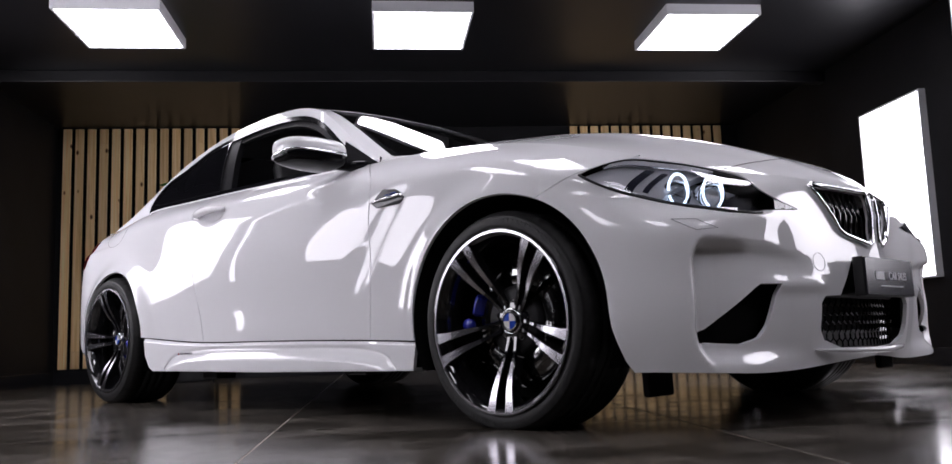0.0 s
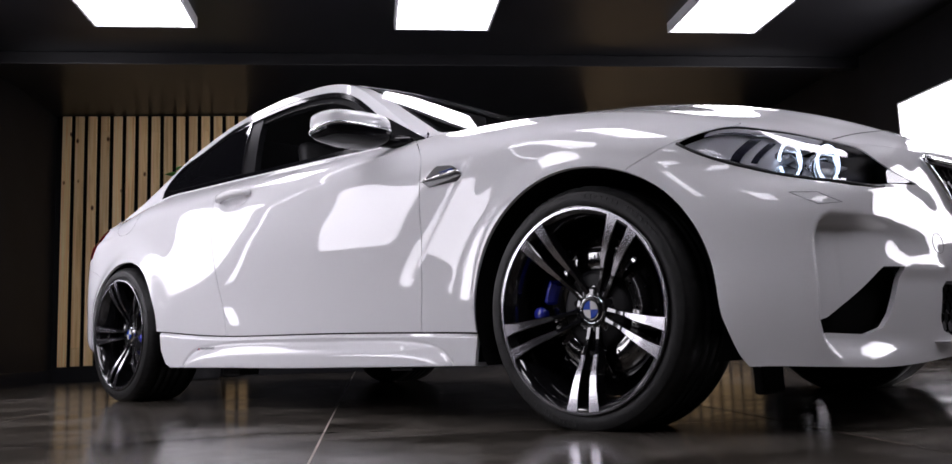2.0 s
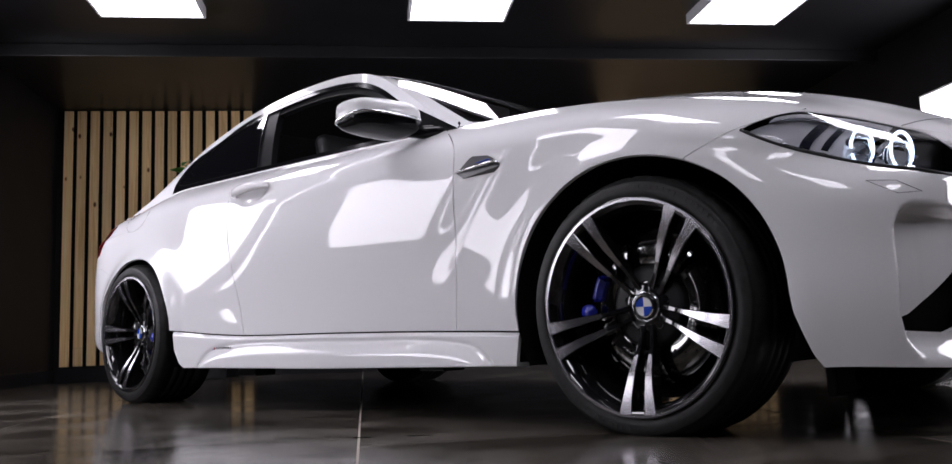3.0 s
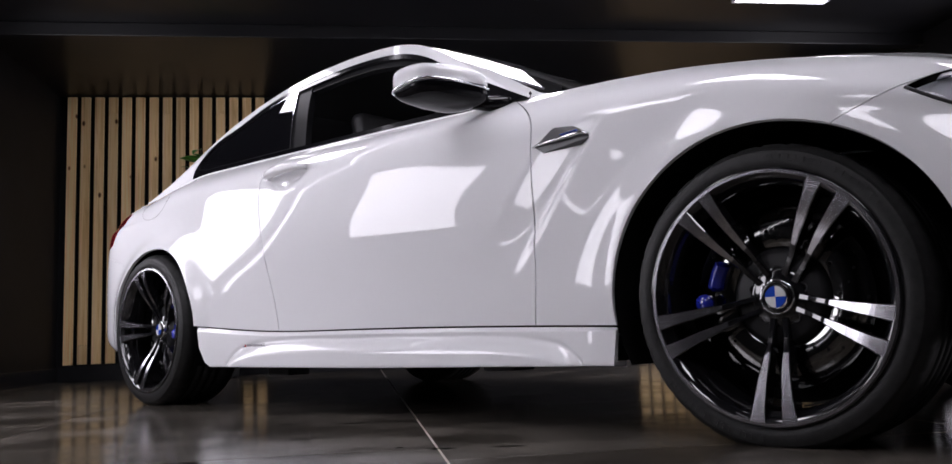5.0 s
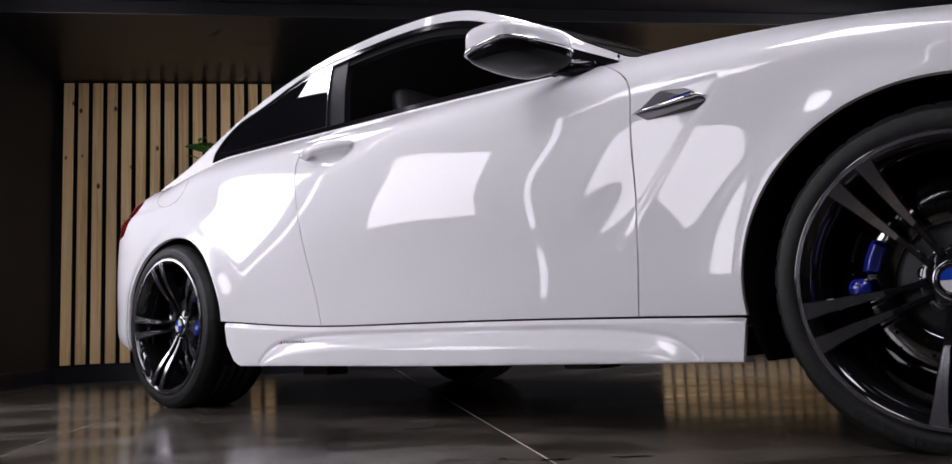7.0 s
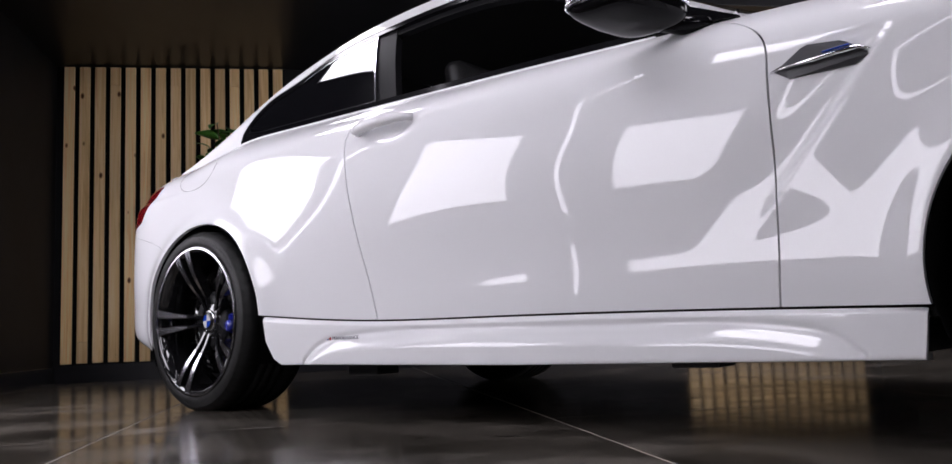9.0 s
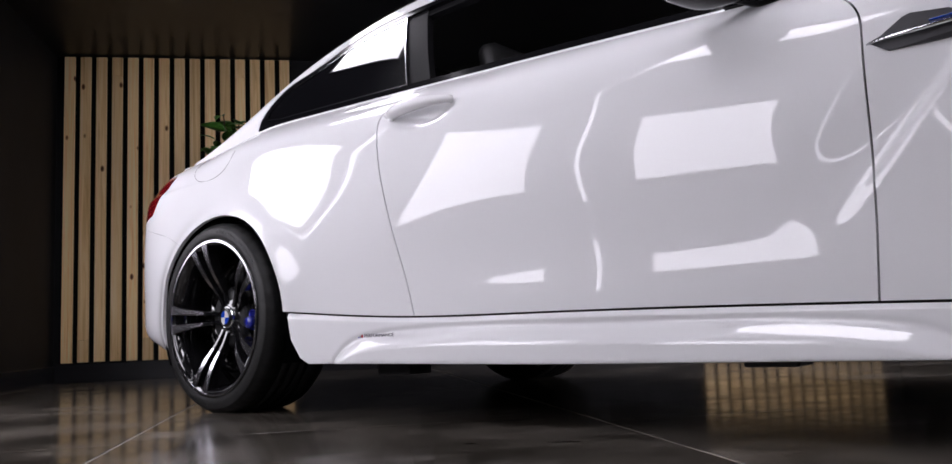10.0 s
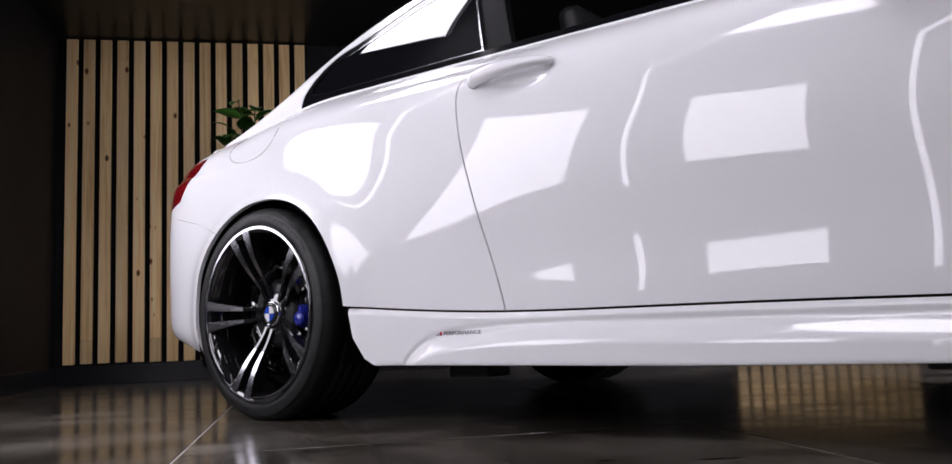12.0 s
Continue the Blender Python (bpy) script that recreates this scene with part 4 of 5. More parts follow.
def slab(points, out, thick, bm=None):
    """A thin piece whose outline follows points; out: direction of its face."""
    bm = bm or bmesh.new()
    o = Vector(out)
    a = [bm.verts.new(Vector(p)) for p in points]
    b = [bm.verts.new(Vector(p) - thick * o) for p in points]
    fs = [bm.faces.new(a), bm.faces.new(b[::-1])]
    for i in range(len(a)):
        j = (i + 1) % len(a)
        fs.append(bm.faces.new((a[j], a[i], b[i], b[j])))
    bmesh.ops.recalc_face_normals(bm, faces=fs)
    return bm


def both(name, make, mat, label="", parents=None, smooth_it=False):
    for mirror in (False, True):
        bm = make()
        if mirror:
            flipped(bm)
        part(name, bm, mat, car, label, smooth_it)


def dense(points, n=5, closed=True):
    out = []
    pts = list(points) + ([points[0]] if closed else [])
    for a, b in zip(pts, pts[1:]):
        out += [tuple(a[k] + (b[k] - a[k]) * i / n for k in range(len(a))) for i in range(n)]
    return out if closed else out + [pts[-1]]


# door handle
def handle_bar():
    xs = np.linspace(-1.895, -1.662, 24)
    pts, rad = [], []
    for x in xs:
        u = (x + 1.895) / 0.233
        bulge = 0.041 * math.sin(math.pi * min(1, max(0, u))) ** 0.5
        p = on_flank(x, 0.868 + 0.010 * u - 0.016 * (u - 0.3) ** 2)
        pts.append((x, -0.866 - bulge, p.z))
        rad.append(0.0090 + 0.0130 * math.sin(math.pi * (0.08 + 0.84 * u)) ** 0.7 * (1.15 - 0.45 * u))
    return tube(pts, rad, 12, flat=0.9)


both("door_handle", handle_bar, PAINT, "white door handle bar", smooth_it=True)
both("handle_lock", lambda: (lambda bm: (bmesh.ops.translate(bm, verts=bm.verts, vec=(-1.882, 0, 0.868)), bm)[1])(lathe([(0, -0.905), (0.010, -0.904), (0.012, -0.900), (0.012, -0.87)], 20)), PAINT, "", smooth_it=True)

# side vent behind the front wheel
VENT = [(-0.634, 0.744), (-0.612, 0.752), (-0.574, 0.778), (-0.560, 0.782), (-0.500, 0.775), (-0.486, 0.768), (-0.452, 0.742), (-0.450, 0.734), (-0.478, 0.722), (-0.600, 0.722)]
VENT_GREY = material("vent_grey", (0.045, 0.045, 0.050), 0.3)
both("vent_plate", lambda: slab([on_flank(x, z, 0.003) for x, z in VENT], (0, -1, 0), 0.012), VENT_GREY, "dark grey side vent")
both("vent_blade", lambda: tube([on_flank(x, z, o) for x, z, o in ((-0.636, 0.742, 0.001), (-0.60, 0.744, 0.010), (-0.55, 0.746, 0.016), (-0.50, 0.750, 0.018), (-0.465, 0.752, 0.014), (-0.444, 0.742, 0.004))], [0.003, 0.006, 0.008, 0.009, 0.008, 0.003], 10, flat=0.55), CHROME, "chrome vent blade", smooth_it=True)
both("vent_mark", lambda: tube([on_flank(x, z, 0.021) for x, z in ((-0.528, 0.756), (-0.478, 0.760))], 0.006, 8, flat=0.3), BADGE_BLUE, "small dark blue mark")

# fuel flap seam on the right side only
fl = [on_flank(-2.845 + 0.135 * math.cos(a), 0.905 + 0.075 * math.sin(a), -0.0004) for a in np.radians(np.linspace(150, 372, 40))]
part("fuel_flap_joint", tube(fl, 0.0011, 6), BLACK_TRIM, car, "thin dark joint of the fuel flap")

# marking on the side skirt: three colour bars and small grey letters
for k, (mat, x) in enumerate(((BADGE_BLUE, -2.028), (GREY_PRINT, -2.021), (BADGE_RED, -2.014))):
    part("skirt_stripe", box(x, x + 0.005, -0.8975, -0.8935, 0.2455, 0.2555), mat, car, "small colour stripe")
bm = text("PERFORMANCE", 0.0135)
bmesh.ops.transform(bm, matrix=pose(-1.943, -0.896, 0.2505, 90) @ Matrix.Diagonal((1.28, 1, 1, 1)), verts=bm.verts)
part("skirt_lettering", bm, GREY_PRINT, car, "small grey lettering on the skirt")

# mirrors


def mirror_shell(kind):
    bm = bmesh.new()
    bmesh.ops.create_uvsphere(bm, u_segments=48, v_segments=32, radius=1)
    for v in bm.verts:
        x, y, z = v.co
        s = lambda a, p: math.copysign(abs(a) ** p, a)
        x, y, z = s(x, 0.52), s(y, 0.42), s(z, 0.58 if z > 0 else 0.42)
        taper = 1 - 0.14 * max(0, -y)
        v.co = (0.088 * x * taper + 0.035 * y, 0.109 * y, 0.057 * z * taper * (1 - 0.15 * max(0, x)) - 0.010 * y)
    cut = Vector((0, 0, 1))
    geom = bm.verts[:] + bm.edges[:] + bm.faces[:]
    zc = -0.014 if kind == "cap" else -0.018
    bmesh.ops.bisect_plane(bm, geom=geom, plane_co=(0, 0, zc), plane_no=(-0.12, 0.06, 1), clear_inner=kind == "cap", clear_outer=kind == "base")
    bmesh.ops.transform(bm, matrix=pose(-0.905, -0.951, 0.964, 0, 0, 0), verts=bm.verts)
    return bm


both("mirror_cap", lambda: mirror_shell("cap"), PAINT, "white mirror housing", smooth_it=True)
both("mirror_base", lambda: mirror_shell("base"), BLACK_SATIN, "black lower mirror shell", smooth_it=True)


def mirror_line():
    pts = []
    for i in range(28):
        a = math.radians(20 + 250 * i / 27)
        x, y = math.cos(a), math.sin(a)
        x, y = math.copysign(abs(x) ** 0.52, x), -math.copysign(abs(y) ** 0.42, y)
        pts.append((-0.905 + 0.0895 * -x * (1 - 0.14 * max(0, -y)) + 0.035 * y, -0.951 + 0.1105 * y, 0.964 - 0.016 - 0.010 * y - 0.01 * x))
    return tube(pts, 0.0035, 8)


both("mirror_indicator", mirror_line, CHROME, "clear indicator strip", smooth_it=True)
both("mirror_arm", lambda: tube([(-0.865, -0.86, 0.925), (-0.835, -0.81, 0.922), (-0.81, -0.775, 0.925), (-0.80, -0.74, 0.93)], [0.026, 0.030, 0.030, 0.026], 12, flat=0.75), BLACK_SATIN, "black mirror arm", smooth_it=True)
both("mirror_sail", lambda: slab([(-0.715, -0.780, 0.921), (-0.93, -0.772, 0.936), (-0.985, -0.716, 1.062), (-0.955, -0.716, 1.045)], (0, -0.9, 0.4), 0.012), BLACK_SATIN, "black triangle behind the mirror")

# headlights
both("headlight_seal", lambda: tube([on_flank(x, float(lamp_low(x)) + 0.002, 0.001) for x in np.linspace(0.258, 0.635, 40)], 0.0035, 8), BLACK_TRIM, "black seal below the headlight", smooth_it=True)
for mirror in (False, True):
    clipped("headlight_bowl", P, N, [in_lamp - 0.001], BOWL, car, "dark headlight housing", depth=-0.055, mirror=mirror, offset=-0.056)


def lamp_ring(y, z, r, depth):
    """An open light ring facing forwards and outwards."""
    c = on_nose(y, z, -depth)
    turn = Matrix.Rotation(math.radians(-38), 3, "Z")
    return [Vector(c) + turn @ Vector((0, -r * 0.66 * math.cos(math.radians(a)), r * math.sin(math.radians(a)))) for a in range(-62, 243, 12)]


RINGS = [(-0.690, 0.652), (-0.617, 0.641)]
for y, z in RINGS:
    both("light_ring", lambda: tube(lamp_ring(y, z, 0.043, 0.016), 0.0034, 8), RING_FACE, "white glowing light ring", smooth_it=True)
    both("projector_lens", lambda: (lambda bm: (bmesh.ops.transform(bm, matrix=Matrix.Translation(on_nose(y, z, -0.026)) @ pose(0, 0, 0, 0, 0, -128), verts=bm.verts), bm)[1])(lathe([(0, 0.018), (0.012, 0.015), (0.021, 0.006), (0.025, -0.002), (0.031, -0.003), (0.033, -0.02)], 32)), CLEAR, "clear projector lens", smooth_it=True)
    both("projector_housing", lambda: (lambda bm: (bmesh.ops.transform(bm, matrix=Matrix.Translation(on_nose(y, z, -0.034)) @ pose(0, 0, 0, 0, 0, -128), verts=bm.verts), bm)[1])(lathe([(0.026, 0.0), (0.037, 0.010), (0.042, 0.004), (0.044, -0.02)], 32)), CHROME, "bright lamp bezel", smooth_it=True)
for mirror in (False, True):
    clipped("headlight_reflector", P, N, [in_lamp - 0.004, X - 0.268, 0.470 + 0.25 * (Z - 0.65) - X], REFLECTOR, car, "silver reflector", depth=0.02, mirror=mirror, offset=-0.016)
    # pale plate added to stand for the glow between the light rings
    clipped("headlight_mirror", P, N, [in_lamp - 0.006, X - 0.455, 0.565 + 0.2 * (Z - 0.65) - X], REFLECTOR, car, "pale reflector between the projectors", depth=0.004, mirror=mirror, offset=-0.050)
    clipped("headlight_step", P, N, [in_lamp - 0.022, X - 0.375, 0.395 - X], BOWL, car, "dark step in the reflector", depth=0.004, mirror=mirror, offset=-0.012)
    clipped("headlight_step", P, N, [in_lamp - 0.030, X - 0.415, 0.428 - X], BOWL, car, "dark step in the reflector", depth=0.004, mirror=mirror, offset=-0.012)
both("headlight_trim", lambda: tube([on_flank(x, float(lamp_low(x)) + 0.010, -0.006) for x in np.linspace(0.34, 0.618, 30)], 0.0038, 8), CHROME, "bright line along the headlight foot", smooth_it=True)
for mirror in (False, True):
    clipped("headlight_brow", P, N, [in_lamp - 0.0025, 0.016 - (lamp_top(LX) - Z), X - 0.295, 0.50 - X], REFLECTOR, car, "silver band under the headlight top", depth=0.004, mirror=mirror, offset=-0.004)
both("headlight_bar", lambda: tube([on_flank(x, float(lamp_top(x)) - 0.022, -0.004) for x in np.linspace(0.31, 0.56, 30)], 0.002, 8), CHROME, "bright strip along the headlight top", smooth_it=True)
both("headlight_fin", lambda: slab([on_nose(-0.76, 0.655, -0.02), on_nose(-0.70, 0.63, -0.02), on_nose(-0.70, 0.66, -0.025), on_nose(-0.75, 0.67, -0.025)], (0.6, -0.8, 0), 0.008), MACHINED, "grey reflector fin")

# kidney grilles
both("grille_frame", lambda: tube([on_nose(y, z, 0.004) for y, z in dense(KIDNEY, 6)], 0.0085, 10, True, flat=0.9), CHROME, "chrome grille surround", smooth_it=True)


for mirror in (False, True):
    for i in range(9):
        y = -0.046 - 0.028 * i
        zb = float(np.interp(-y, [0.05, 0.17, 0.195, 0.29], [0.500, 0.526, 0.542, 0.66]))
        if 0.648 - zb < 0.02:
            continue
        a, b = on_nose(y, 0.650), on_nose(y, zb)
        bm = tube([(a.x - 0.024, y, a.z), ((a.x + b.x) / 2 - 0.008, y, (a.z + b.z) / 2), (b.x - 0.018, y, b.z)], 0.0060, 8)
        part("grille_slat", flipped(bm) if mirror else bm, BLACK_GLOSS, car, "", True)
# near-black sheet, its colour stands for the shade behind the grilles
part("grille_backing", box(0.565, 0.585, -0.36, 0.36, 0.190, 0.62), DARK, car, "dark void behind the grilles")

# lower mouth: mesh, plate and plinth


def honeycomb():
    bm = bmesh.new()
    dy, dz = 0.034, 0.026
    for r in range(10):
        z = 0.192 + r * dz
        for c in range(-15, 16):
            y = c * dy + (dy / 2 if r % 2 else 0)
            if abs(y) > 0.345 or z > 0.335:
                continue
            x = 0.672 - 0.30 * abs(y) ** 1.7
            x2 = 0.672 - 0.30 * abs(y + dy / 2) ** 1.7
            tube([(x, y, z), (x, y, z + dz * 0.55)], 0.0026, 4, bm=bm)
            tube([(x, y, z + dz * 0.55), (x2, y + dy / 2, z + dz)], 0.0026, 4, bm=bm)
            tube([(x, y, z + dz * 0.55), (x - (x2 - x), y - dy / 2, z + dz)], 0.0026, 4, bm=bm)
    return bm


part("grille_mesh", honeycomb(), BLACK_GLOSS, car, "black honeycomb mesh")
part("lower_lip", tube([(0.660, -0.34, 0.188), (0.708, -0.19, 0.183), (0.748, 0, 0.180), (0.708, 0.19, 0.183), (0.660, 0.34, 0.188)], [0.003, 0.013, 0.015, 0.013, 0.003], 10, flat=0.6), PAINT, car, "white lip under the mouth", True)
part("mouth_bar", tube([(0.686 - 0.50 * y * y, y, 0.345) for y in np.linspace(-0.32, 0.32, 21)], 0.010, 8), BLACK_TRIM, car, "black bar over the mesh", True)
part("plate_holder", box(0.735, 0.767, -0.205, 0.205, 0.335, 0.450, 0.004), BLACK_TRIM, car, "black plate holder")
part("plate", box(0.767, 0.771, -0.200, 0.200, 0.338, 0.447, 0.0012), material("dark_plate", (0.012, 0.012, 0.02), 0.25, 0, 0, 0.25), car, "dark navy dealer plate")
bm = bmesh.new()
for y0, y1 in ((-0.130, -0.112), (-0.108, -0.088), (-0.084, -0.066)):
    box(0.7705, 0.7730, y0, y1, 0.384, 0.408, bm=bm)
for k in range(7):
    box(0.7705, 0.7730, -0.095 + 0.028 * k, -0.073 + 0.028 * k, 0.364, 0.368, bm=bm)
for v in bm.verts:
    v.co.x += 0.0334 * (0.200 - abs(v.co.y))
part("plate_bar", bm, PALE_PRINT, car, "pale bars of writing")
bm = text("CAR SALES", 0.034)
bmesh.ops.transform(bm, matrix=pose(0.7730, 0.050, 0.396, 90, 0, 90), verts=bm.verts)
for v in bm.verts:
    v.co.x += 0.0334 * (0.200 - abs(v.co.y))
part("plate_lettering", bm, PALE_PRINT, car, "pale lettering on the plate")
both("sensor_ring", lambda: tube([on_nose(-0.323 + 0.026 * math.cos(a), 0.435 + 0.026 * math.sin(a), 0.0002) for a in np.linspace(0, 6.28, 30)], 0.0008, 5, True), GREY_PRINT, "thin round joint of a parking sensor")

both("washer_flap_joint", lambda: tube([on_flank(x, z, 0.0003) for x, z in dense([(0.515, 0.541), (0.561, 0.539), (0.596, 0.514), (0.567, 0.509)], 8)], 0.0008, 5, True), GREY_PRINT, "thin joint of the washer flap")

# cabin
part("cabin_floor", box(-2.7, -0.65, -0.70, 0.70, 0.24, 0.30), FABRIC, car, "black cabin floor")
part("dashboard", box(-0.98, -0.62, -0.70, 0.70, 0.55, 0.925, 0.05), LEATHER, car, "black dashboard", True)
part("rear_shelf", box(-3.1, -2.55, -0.62, 0.62, 0.80, 0.93, 0.03), FABRIC, car, "black rear shelf")
RL = RS - 0.022 * RN
clipped("headliner", RL, -RN, [-in_screen - 0.005, -in_back - 0.005], FABRIC, car, "dark headliner", depth=0)
TL = T - 0.03 * TN
for mirror in (False, True):
    clipped("pillar_trim", TL, -TN, [-in_dlo + 0.004], FABRIC, car, "dark pillar lining", depth=0, mirror=mirror)
    bm = box(-1.86, -0.72, -0.80, -0.76, 0.30, 0.90, 0.012)
    part("door_lining", flipped(bm) if mirror else bm, LEATHER, car, "black door lining")
    bm = box(-2.62, -1.86, -0.80, -0.68, 0.30, 0.94, 0.012)
    part("side_lining", flipped(bm) if mirror else bm, LEATHER, car, "black side lining")


def seat(x, y, back_top, head):
    bm = box(x, x + 0.50, y - 0.25, y + 0.25, 0.38, 0.56, 0.05)
    part("seat_cushion", bm, LEATHER, car, "black leather seat cushion", True)
    bm = box(-0.055, 0.055, -0.25, 0.25, 0.0, back_top, 0.045)
    for v in bm.verts:
        v.co.y *= 1 - 0.35 * max(0, v.co.z / back_top - 0.55)
    bmesh.ops.transform(bm, matrix=pose(x + 0.02, y, 0.46, 0, -20, 0), verts=bm.verts)
    part("seat_back", bm, LEATHER, car, "black leather seat back", True)
    if head:
        bm = box(-0.04, 0.04, -0.13, 0.13, 0, 0.16, 0.035)
        bmesh.ops.transform(bm, matrix=pose(x - 0.20, y, 1.02, 0, -12, 0), verts=bm.verts)
        part("headrest", bm, LEATHER, car, "black leather headrest", True)


seat(-1.62, -0.36, 0.60, True)
seat(-1.62, 0.36, 0.60, True)
seat(-2.50, -0.32, 0.50, False)
seat(-2.50, 0.32, 0.50, False)
bm = bmesh.new()
tube([(0.18 * math.cos(a), 0.18 * math.sin(a), 0) for a in np.linspace(0, 2 * math.pi, 40)[:-1]], 0.014, 10, True, bm)
for a in (0, 180, 270):
    tube([(0.04 * math.cos(math.radians(a)), 0.04 * math.sin(math.radians(a)), 0.01), (0.175 * math.cos(math.radians(a)), 0.175 * math.sin(math.radians(a)), 0)], 0.012, 8, bm=bm, flat=0.5)
box(-0.06, 0.06, -0.05, 0.05, 0, 0.03, 0.012, bm=bm)
bmesh.ops.transform(bm, matrix=pose(-1.10, -0.36, 0.83, 0, -65, 0) @ pose(0, 0, 0, 0, 0, 90), verts=bm.verts)
part("steering_wheel", bm, LEATHER, car, "black leather steering wheel", True)
part("rear_view_mirror", box(-1.26, -1.235, -0.12, 0.12, 1.20, 1.26, 0.01), BLACK_TRIM, car, "black inside mirror")

# the body bent to fit the camera's view, with fuller flanks and nose: (x, half width, height), then the shift there
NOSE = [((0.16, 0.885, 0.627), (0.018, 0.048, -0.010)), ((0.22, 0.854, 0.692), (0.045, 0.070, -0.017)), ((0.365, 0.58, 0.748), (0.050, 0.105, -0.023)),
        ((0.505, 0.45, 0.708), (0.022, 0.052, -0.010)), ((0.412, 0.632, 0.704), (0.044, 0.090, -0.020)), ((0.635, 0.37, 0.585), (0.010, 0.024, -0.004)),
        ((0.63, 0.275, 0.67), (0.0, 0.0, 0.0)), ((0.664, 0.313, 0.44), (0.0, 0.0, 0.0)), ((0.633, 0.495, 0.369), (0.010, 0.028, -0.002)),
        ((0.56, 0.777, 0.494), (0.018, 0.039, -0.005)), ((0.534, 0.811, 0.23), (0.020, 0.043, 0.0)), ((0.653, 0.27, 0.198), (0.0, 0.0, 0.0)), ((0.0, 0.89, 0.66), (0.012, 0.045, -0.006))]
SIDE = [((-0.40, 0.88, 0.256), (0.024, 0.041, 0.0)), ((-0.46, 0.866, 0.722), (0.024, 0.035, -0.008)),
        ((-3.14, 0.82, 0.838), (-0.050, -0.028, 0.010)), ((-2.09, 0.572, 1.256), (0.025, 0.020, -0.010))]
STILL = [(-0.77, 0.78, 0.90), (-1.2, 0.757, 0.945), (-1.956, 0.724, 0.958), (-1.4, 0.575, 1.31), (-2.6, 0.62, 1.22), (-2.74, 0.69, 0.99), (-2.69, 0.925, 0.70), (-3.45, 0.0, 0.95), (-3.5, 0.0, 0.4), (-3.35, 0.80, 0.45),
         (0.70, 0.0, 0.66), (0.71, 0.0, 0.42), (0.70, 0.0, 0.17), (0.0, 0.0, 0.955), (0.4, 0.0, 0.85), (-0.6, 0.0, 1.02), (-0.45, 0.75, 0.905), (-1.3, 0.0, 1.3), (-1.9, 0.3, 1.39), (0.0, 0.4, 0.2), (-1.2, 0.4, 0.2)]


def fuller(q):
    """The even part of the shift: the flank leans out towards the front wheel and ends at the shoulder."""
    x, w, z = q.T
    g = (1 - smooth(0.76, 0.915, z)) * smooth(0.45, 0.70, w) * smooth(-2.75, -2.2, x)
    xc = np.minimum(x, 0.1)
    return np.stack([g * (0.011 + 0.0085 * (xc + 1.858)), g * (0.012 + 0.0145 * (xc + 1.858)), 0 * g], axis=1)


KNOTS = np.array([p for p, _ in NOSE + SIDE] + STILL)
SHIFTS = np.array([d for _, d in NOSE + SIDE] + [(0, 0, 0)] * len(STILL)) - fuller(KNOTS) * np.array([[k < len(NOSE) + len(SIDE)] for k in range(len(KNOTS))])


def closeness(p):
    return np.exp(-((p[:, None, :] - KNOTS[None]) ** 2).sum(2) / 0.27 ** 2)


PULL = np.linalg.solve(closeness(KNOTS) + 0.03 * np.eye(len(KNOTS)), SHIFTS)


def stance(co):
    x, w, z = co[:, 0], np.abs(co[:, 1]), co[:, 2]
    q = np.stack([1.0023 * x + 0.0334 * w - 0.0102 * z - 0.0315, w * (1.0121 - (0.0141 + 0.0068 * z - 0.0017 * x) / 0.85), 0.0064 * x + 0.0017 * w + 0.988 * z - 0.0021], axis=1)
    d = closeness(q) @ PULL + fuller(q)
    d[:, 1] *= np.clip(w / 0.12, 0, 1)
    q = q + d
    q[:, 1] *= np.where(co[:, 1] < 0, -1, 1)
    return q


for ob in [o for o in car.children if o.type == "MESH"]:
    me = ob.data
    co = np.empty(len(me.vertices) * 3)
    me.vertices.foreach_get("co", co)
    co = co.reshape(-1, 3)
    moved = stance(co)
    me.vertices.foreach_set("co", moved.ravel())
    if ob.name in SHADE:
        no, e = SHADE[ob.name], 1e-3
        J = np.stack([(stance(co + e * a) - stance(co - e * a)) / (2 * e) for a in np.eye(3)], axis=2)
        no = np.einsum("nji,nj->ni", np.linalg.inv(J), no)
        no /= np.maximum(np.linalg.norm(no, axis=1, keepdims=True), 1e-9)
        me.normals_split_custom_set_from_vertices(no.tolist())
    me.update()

# ---- plant behind the car ----
plant = thing("potted_plant", "leafy green plant in a dark pot before the slats", "plant", m=RM @ pose(-2.56, 4.18, 0))
part("pot", lathe([(0.0, 0.0), (0.15, 0.0), (0.16, 0.02), (0.20, 0.42), (0.21, 0.43), (0.19, 0.43), (0.18, 0.38), (0.0, 0.38)], 32), POT, plant, "dark round pot", True)
for ob in plant.children:
    ob.rotation_euler = (radians(90), 0, 0)
rng = random.Random(4)


def leaf_mesh(length):
    bm = bmesh.new()
    prev = None
    for i in range(9):
        t = i / 8
        w = 0.36 * length * math.sin(math.pi * min(1, t * 0.96 + 0.02)) ** 0.8 * (1 - 0.35 * t)
        z = -0.35 * length * t * t
        cur = [bm.verts.new((t * length, y, z + 0.25 * abs(y))) for y in (-w, 0, w)]
        if prev:
            for k in range(2):
                bm.faces.new((prev[k], cur[k], cur[k + 1], prev[k + 1]))
        prev = cur
    bmesh.ops.solidify(bm, geom=bm.faces[:], thickness=0.0012)
    return bm


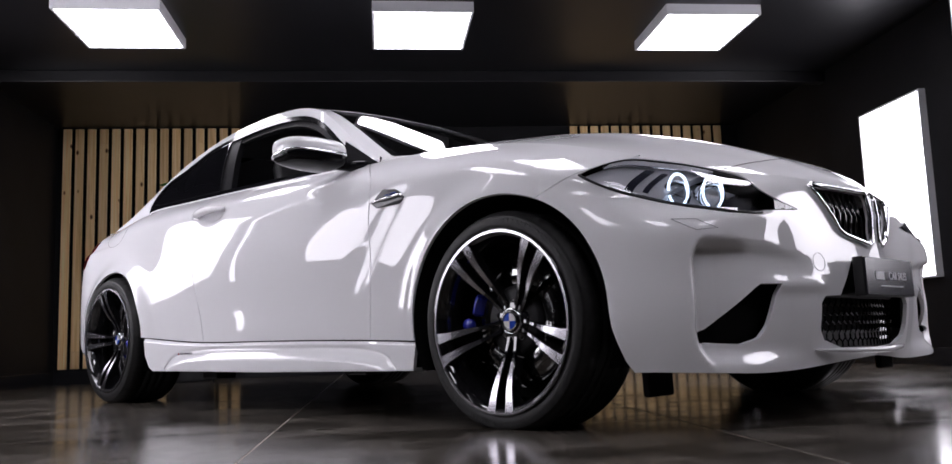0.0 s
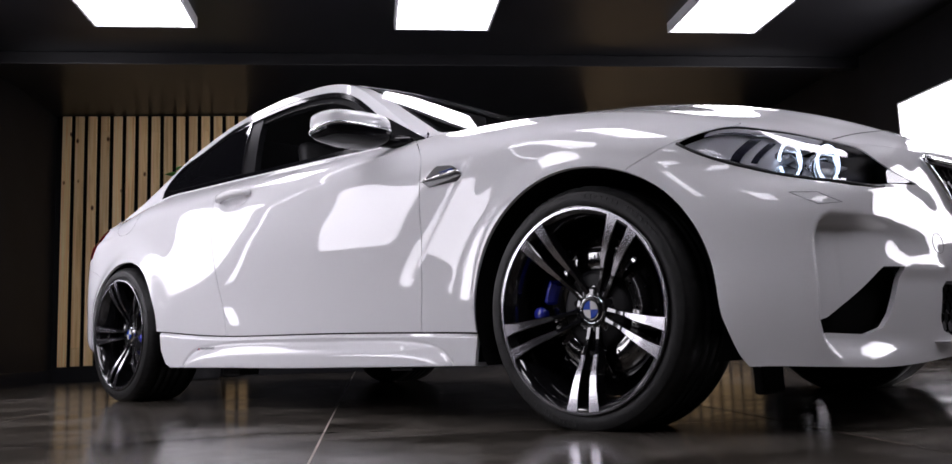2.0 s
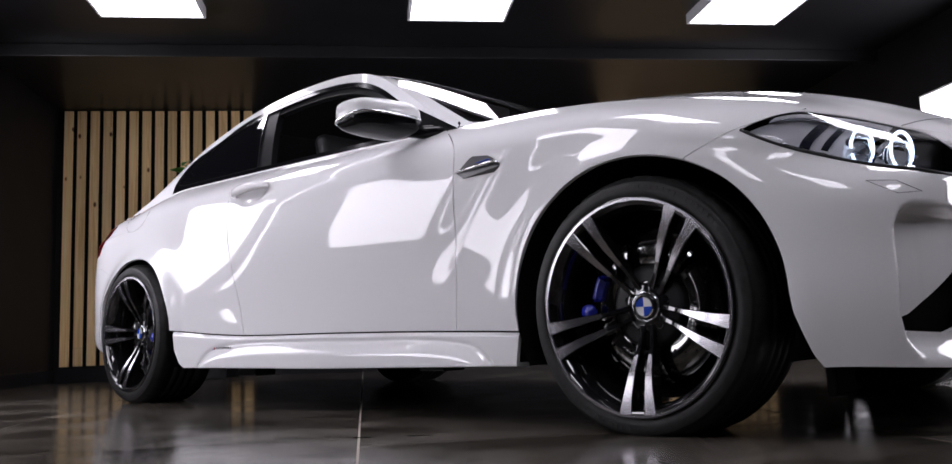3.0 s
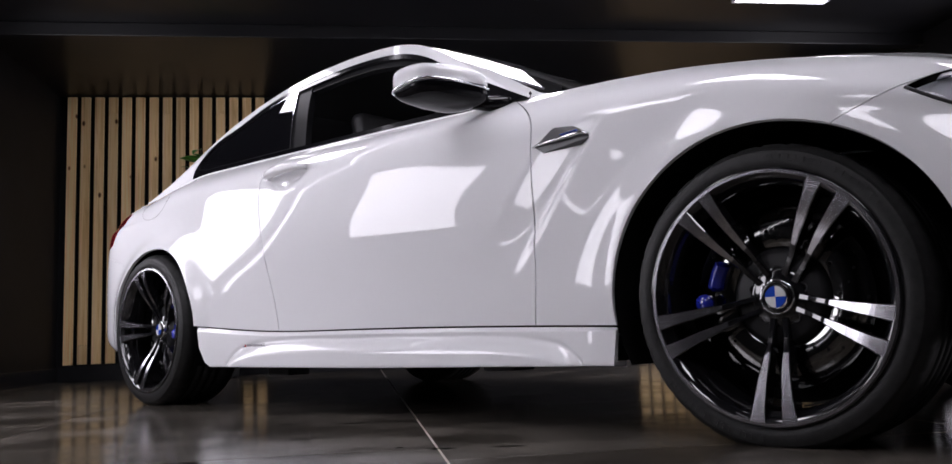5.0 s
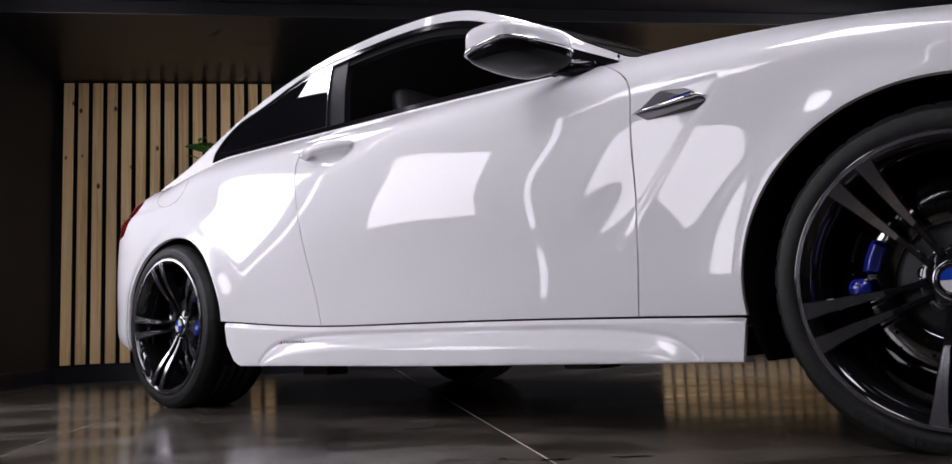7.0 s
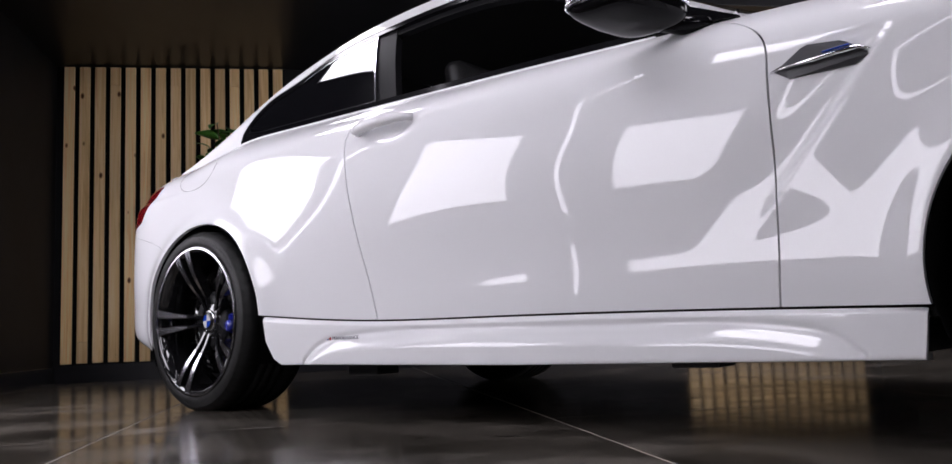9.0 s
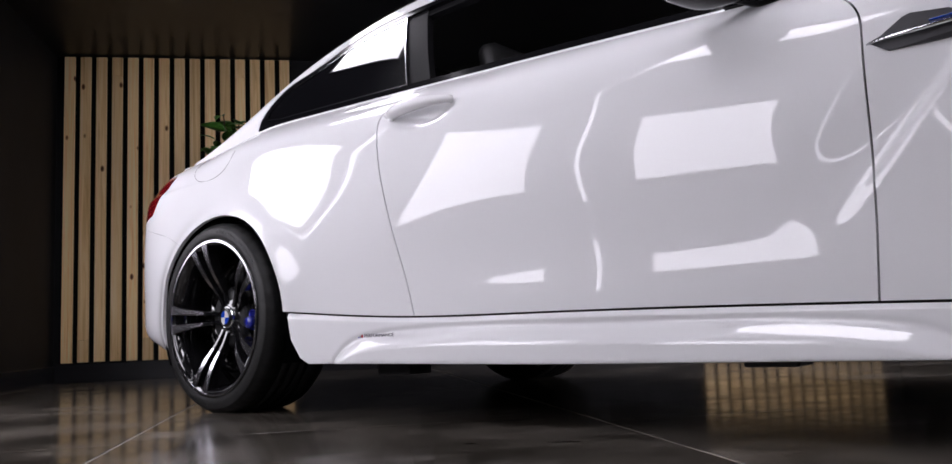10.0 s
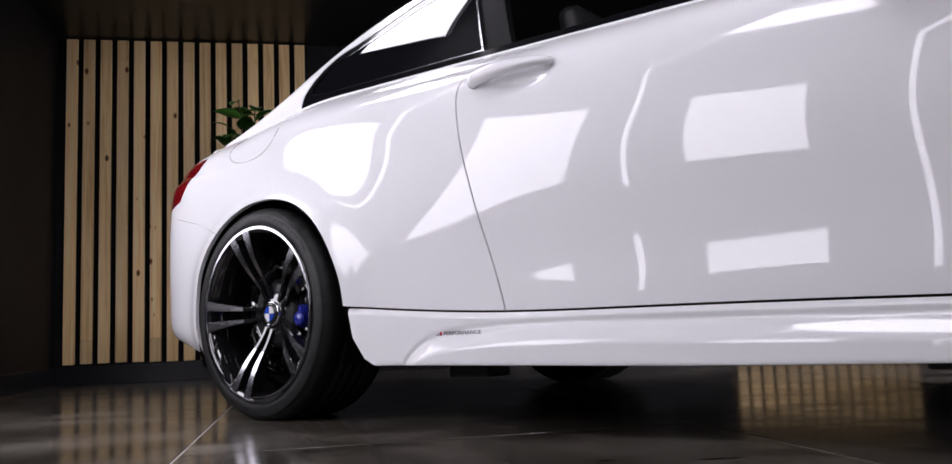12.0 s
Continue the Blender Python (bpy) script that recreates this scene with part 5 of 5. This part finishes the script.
leaf_data = None
for s in range(8):
    a = 2 * math.pi * s / 8 + rng.uniform(-0.3, 0.3)
    lean, top = rng.uniform(0.12, 0.42), rng.uniform(1.38, 1.70)
    path = [(lean * t ** 1.5 * math.cos(a), lean * t ** 1.5 * math.sin(a), 0.38 + (top - 0.38) * t) for t in np.linspace(0, 1, 8)]
    part("stem", tube(path, [0.009 - 0.0007 * k for k in range(8)], 6), STEM, plant, "thin woody stem")
    for k in range(22):
        t = 0.45 + 0.55 * k / 21
        i = min(6, int(t * 7))
        p = Vector(path[i]).lerp(Vector(path[i + 1]), t * 7 - i)
        if leaf_data is None:
            ob = part("leaf", leaf_mesh(0.125), LEAF, plant, "", True)
            leaf_data = ob.data
        else:
            ob = new("leaf", leaf_data)
            ob.parent = plant
        sc = rng.uniform(0.7, 1.25)
        ob.matrix_basis = Matrix.Translation(p) @ pose(0, 0, 0, rng.uniform(-25, 25), rng.uniform(-55, 15), math.degrees(a) + 137.5 * k) @ Matrix.Diagonal((sc, sc, sc, 1))

# ---- floor tiles ----
tile_data = {}
us = [U0] + [-3.715 + 1.168 * k for k in range(6)] + [U1]
FIRST = [0.86, 0.785, 0.86, -0.505, 0.31, 0.86, 0.31]          # where each row of tiles begins its run
for row, (u0, u1) in enumerate(zip(us, us[1:])):
    first = V0 + (FIRST[row] - V0) % 1.168
    vs = [V0] + [first + 1.168 * k for k in range(9) if V0 + 0.02 < first + 1.168 * k < V1 - 0.02] + [V1]
    for v0, v1 in zip(vs, vs[1:]):
        key = (round(u1 - u0, 3), round(v1 - v0, 3))
        if min(key) < 0.02:
            continue
        if key not in tile_data:
            ob = part("tile", box(-key[0] / 2 + 0.0028, key[0] / 2 - 0.0028, -key[1] / 2 + 0.0028, key[1] / 2 - 0.0028, -0.010, 0.0, 0.0008), TILE, floor)
            tile_data[key] = ob.data
        else:
            ob = new("tile", tile_data[key])
            ob.parent = floor
        ob.location = ((u0 + u1) / 2, (v0 + v1) / 2, 0)

# ---- marks on the floor ----
WET = material("dark_stain", (0.014, 0.012, 0.010), 0.22)
rng = random.Random(11)
for x, y, r, sq in ((-0.60, -1.27, 0.042, 0.3), (-0.49, -1.17, 0.05, 0.26), (-0.70, -1.31, 0.016, 0.5), (-1.25, -1.02, 0.05, 0.18), (-1.42, -1.12, 0.02, 0.35)):
    bm = bmesh.new()
    vs_ = []
    for k in range(22):
        a = 2 * math.pi * k / 22
        q = r * (0.55 + 0.9 * noise.noise((x * 9 + 2.6 * math.cos(a), y * 9 + 2.6 * math.sin(a), 0)) + 0.25 * rng.random())
        vs_.append(bm.verts.new((q * math.cos(a), sq * q * math.sin(a), 0.0006)))
    bm.faces.new(vs_)
    bmesh.ops.solidify(bm, geom=bm.faces[:], thickness=0.0005)
    ob = mesh_ob("floor_stain", bm, WET)
    ob.matrix_world = pose(x, y, 0, 0, 0, 40)
    tagged(ob, "small dark wet stain on the floor tiles", "stain", "floor stains")
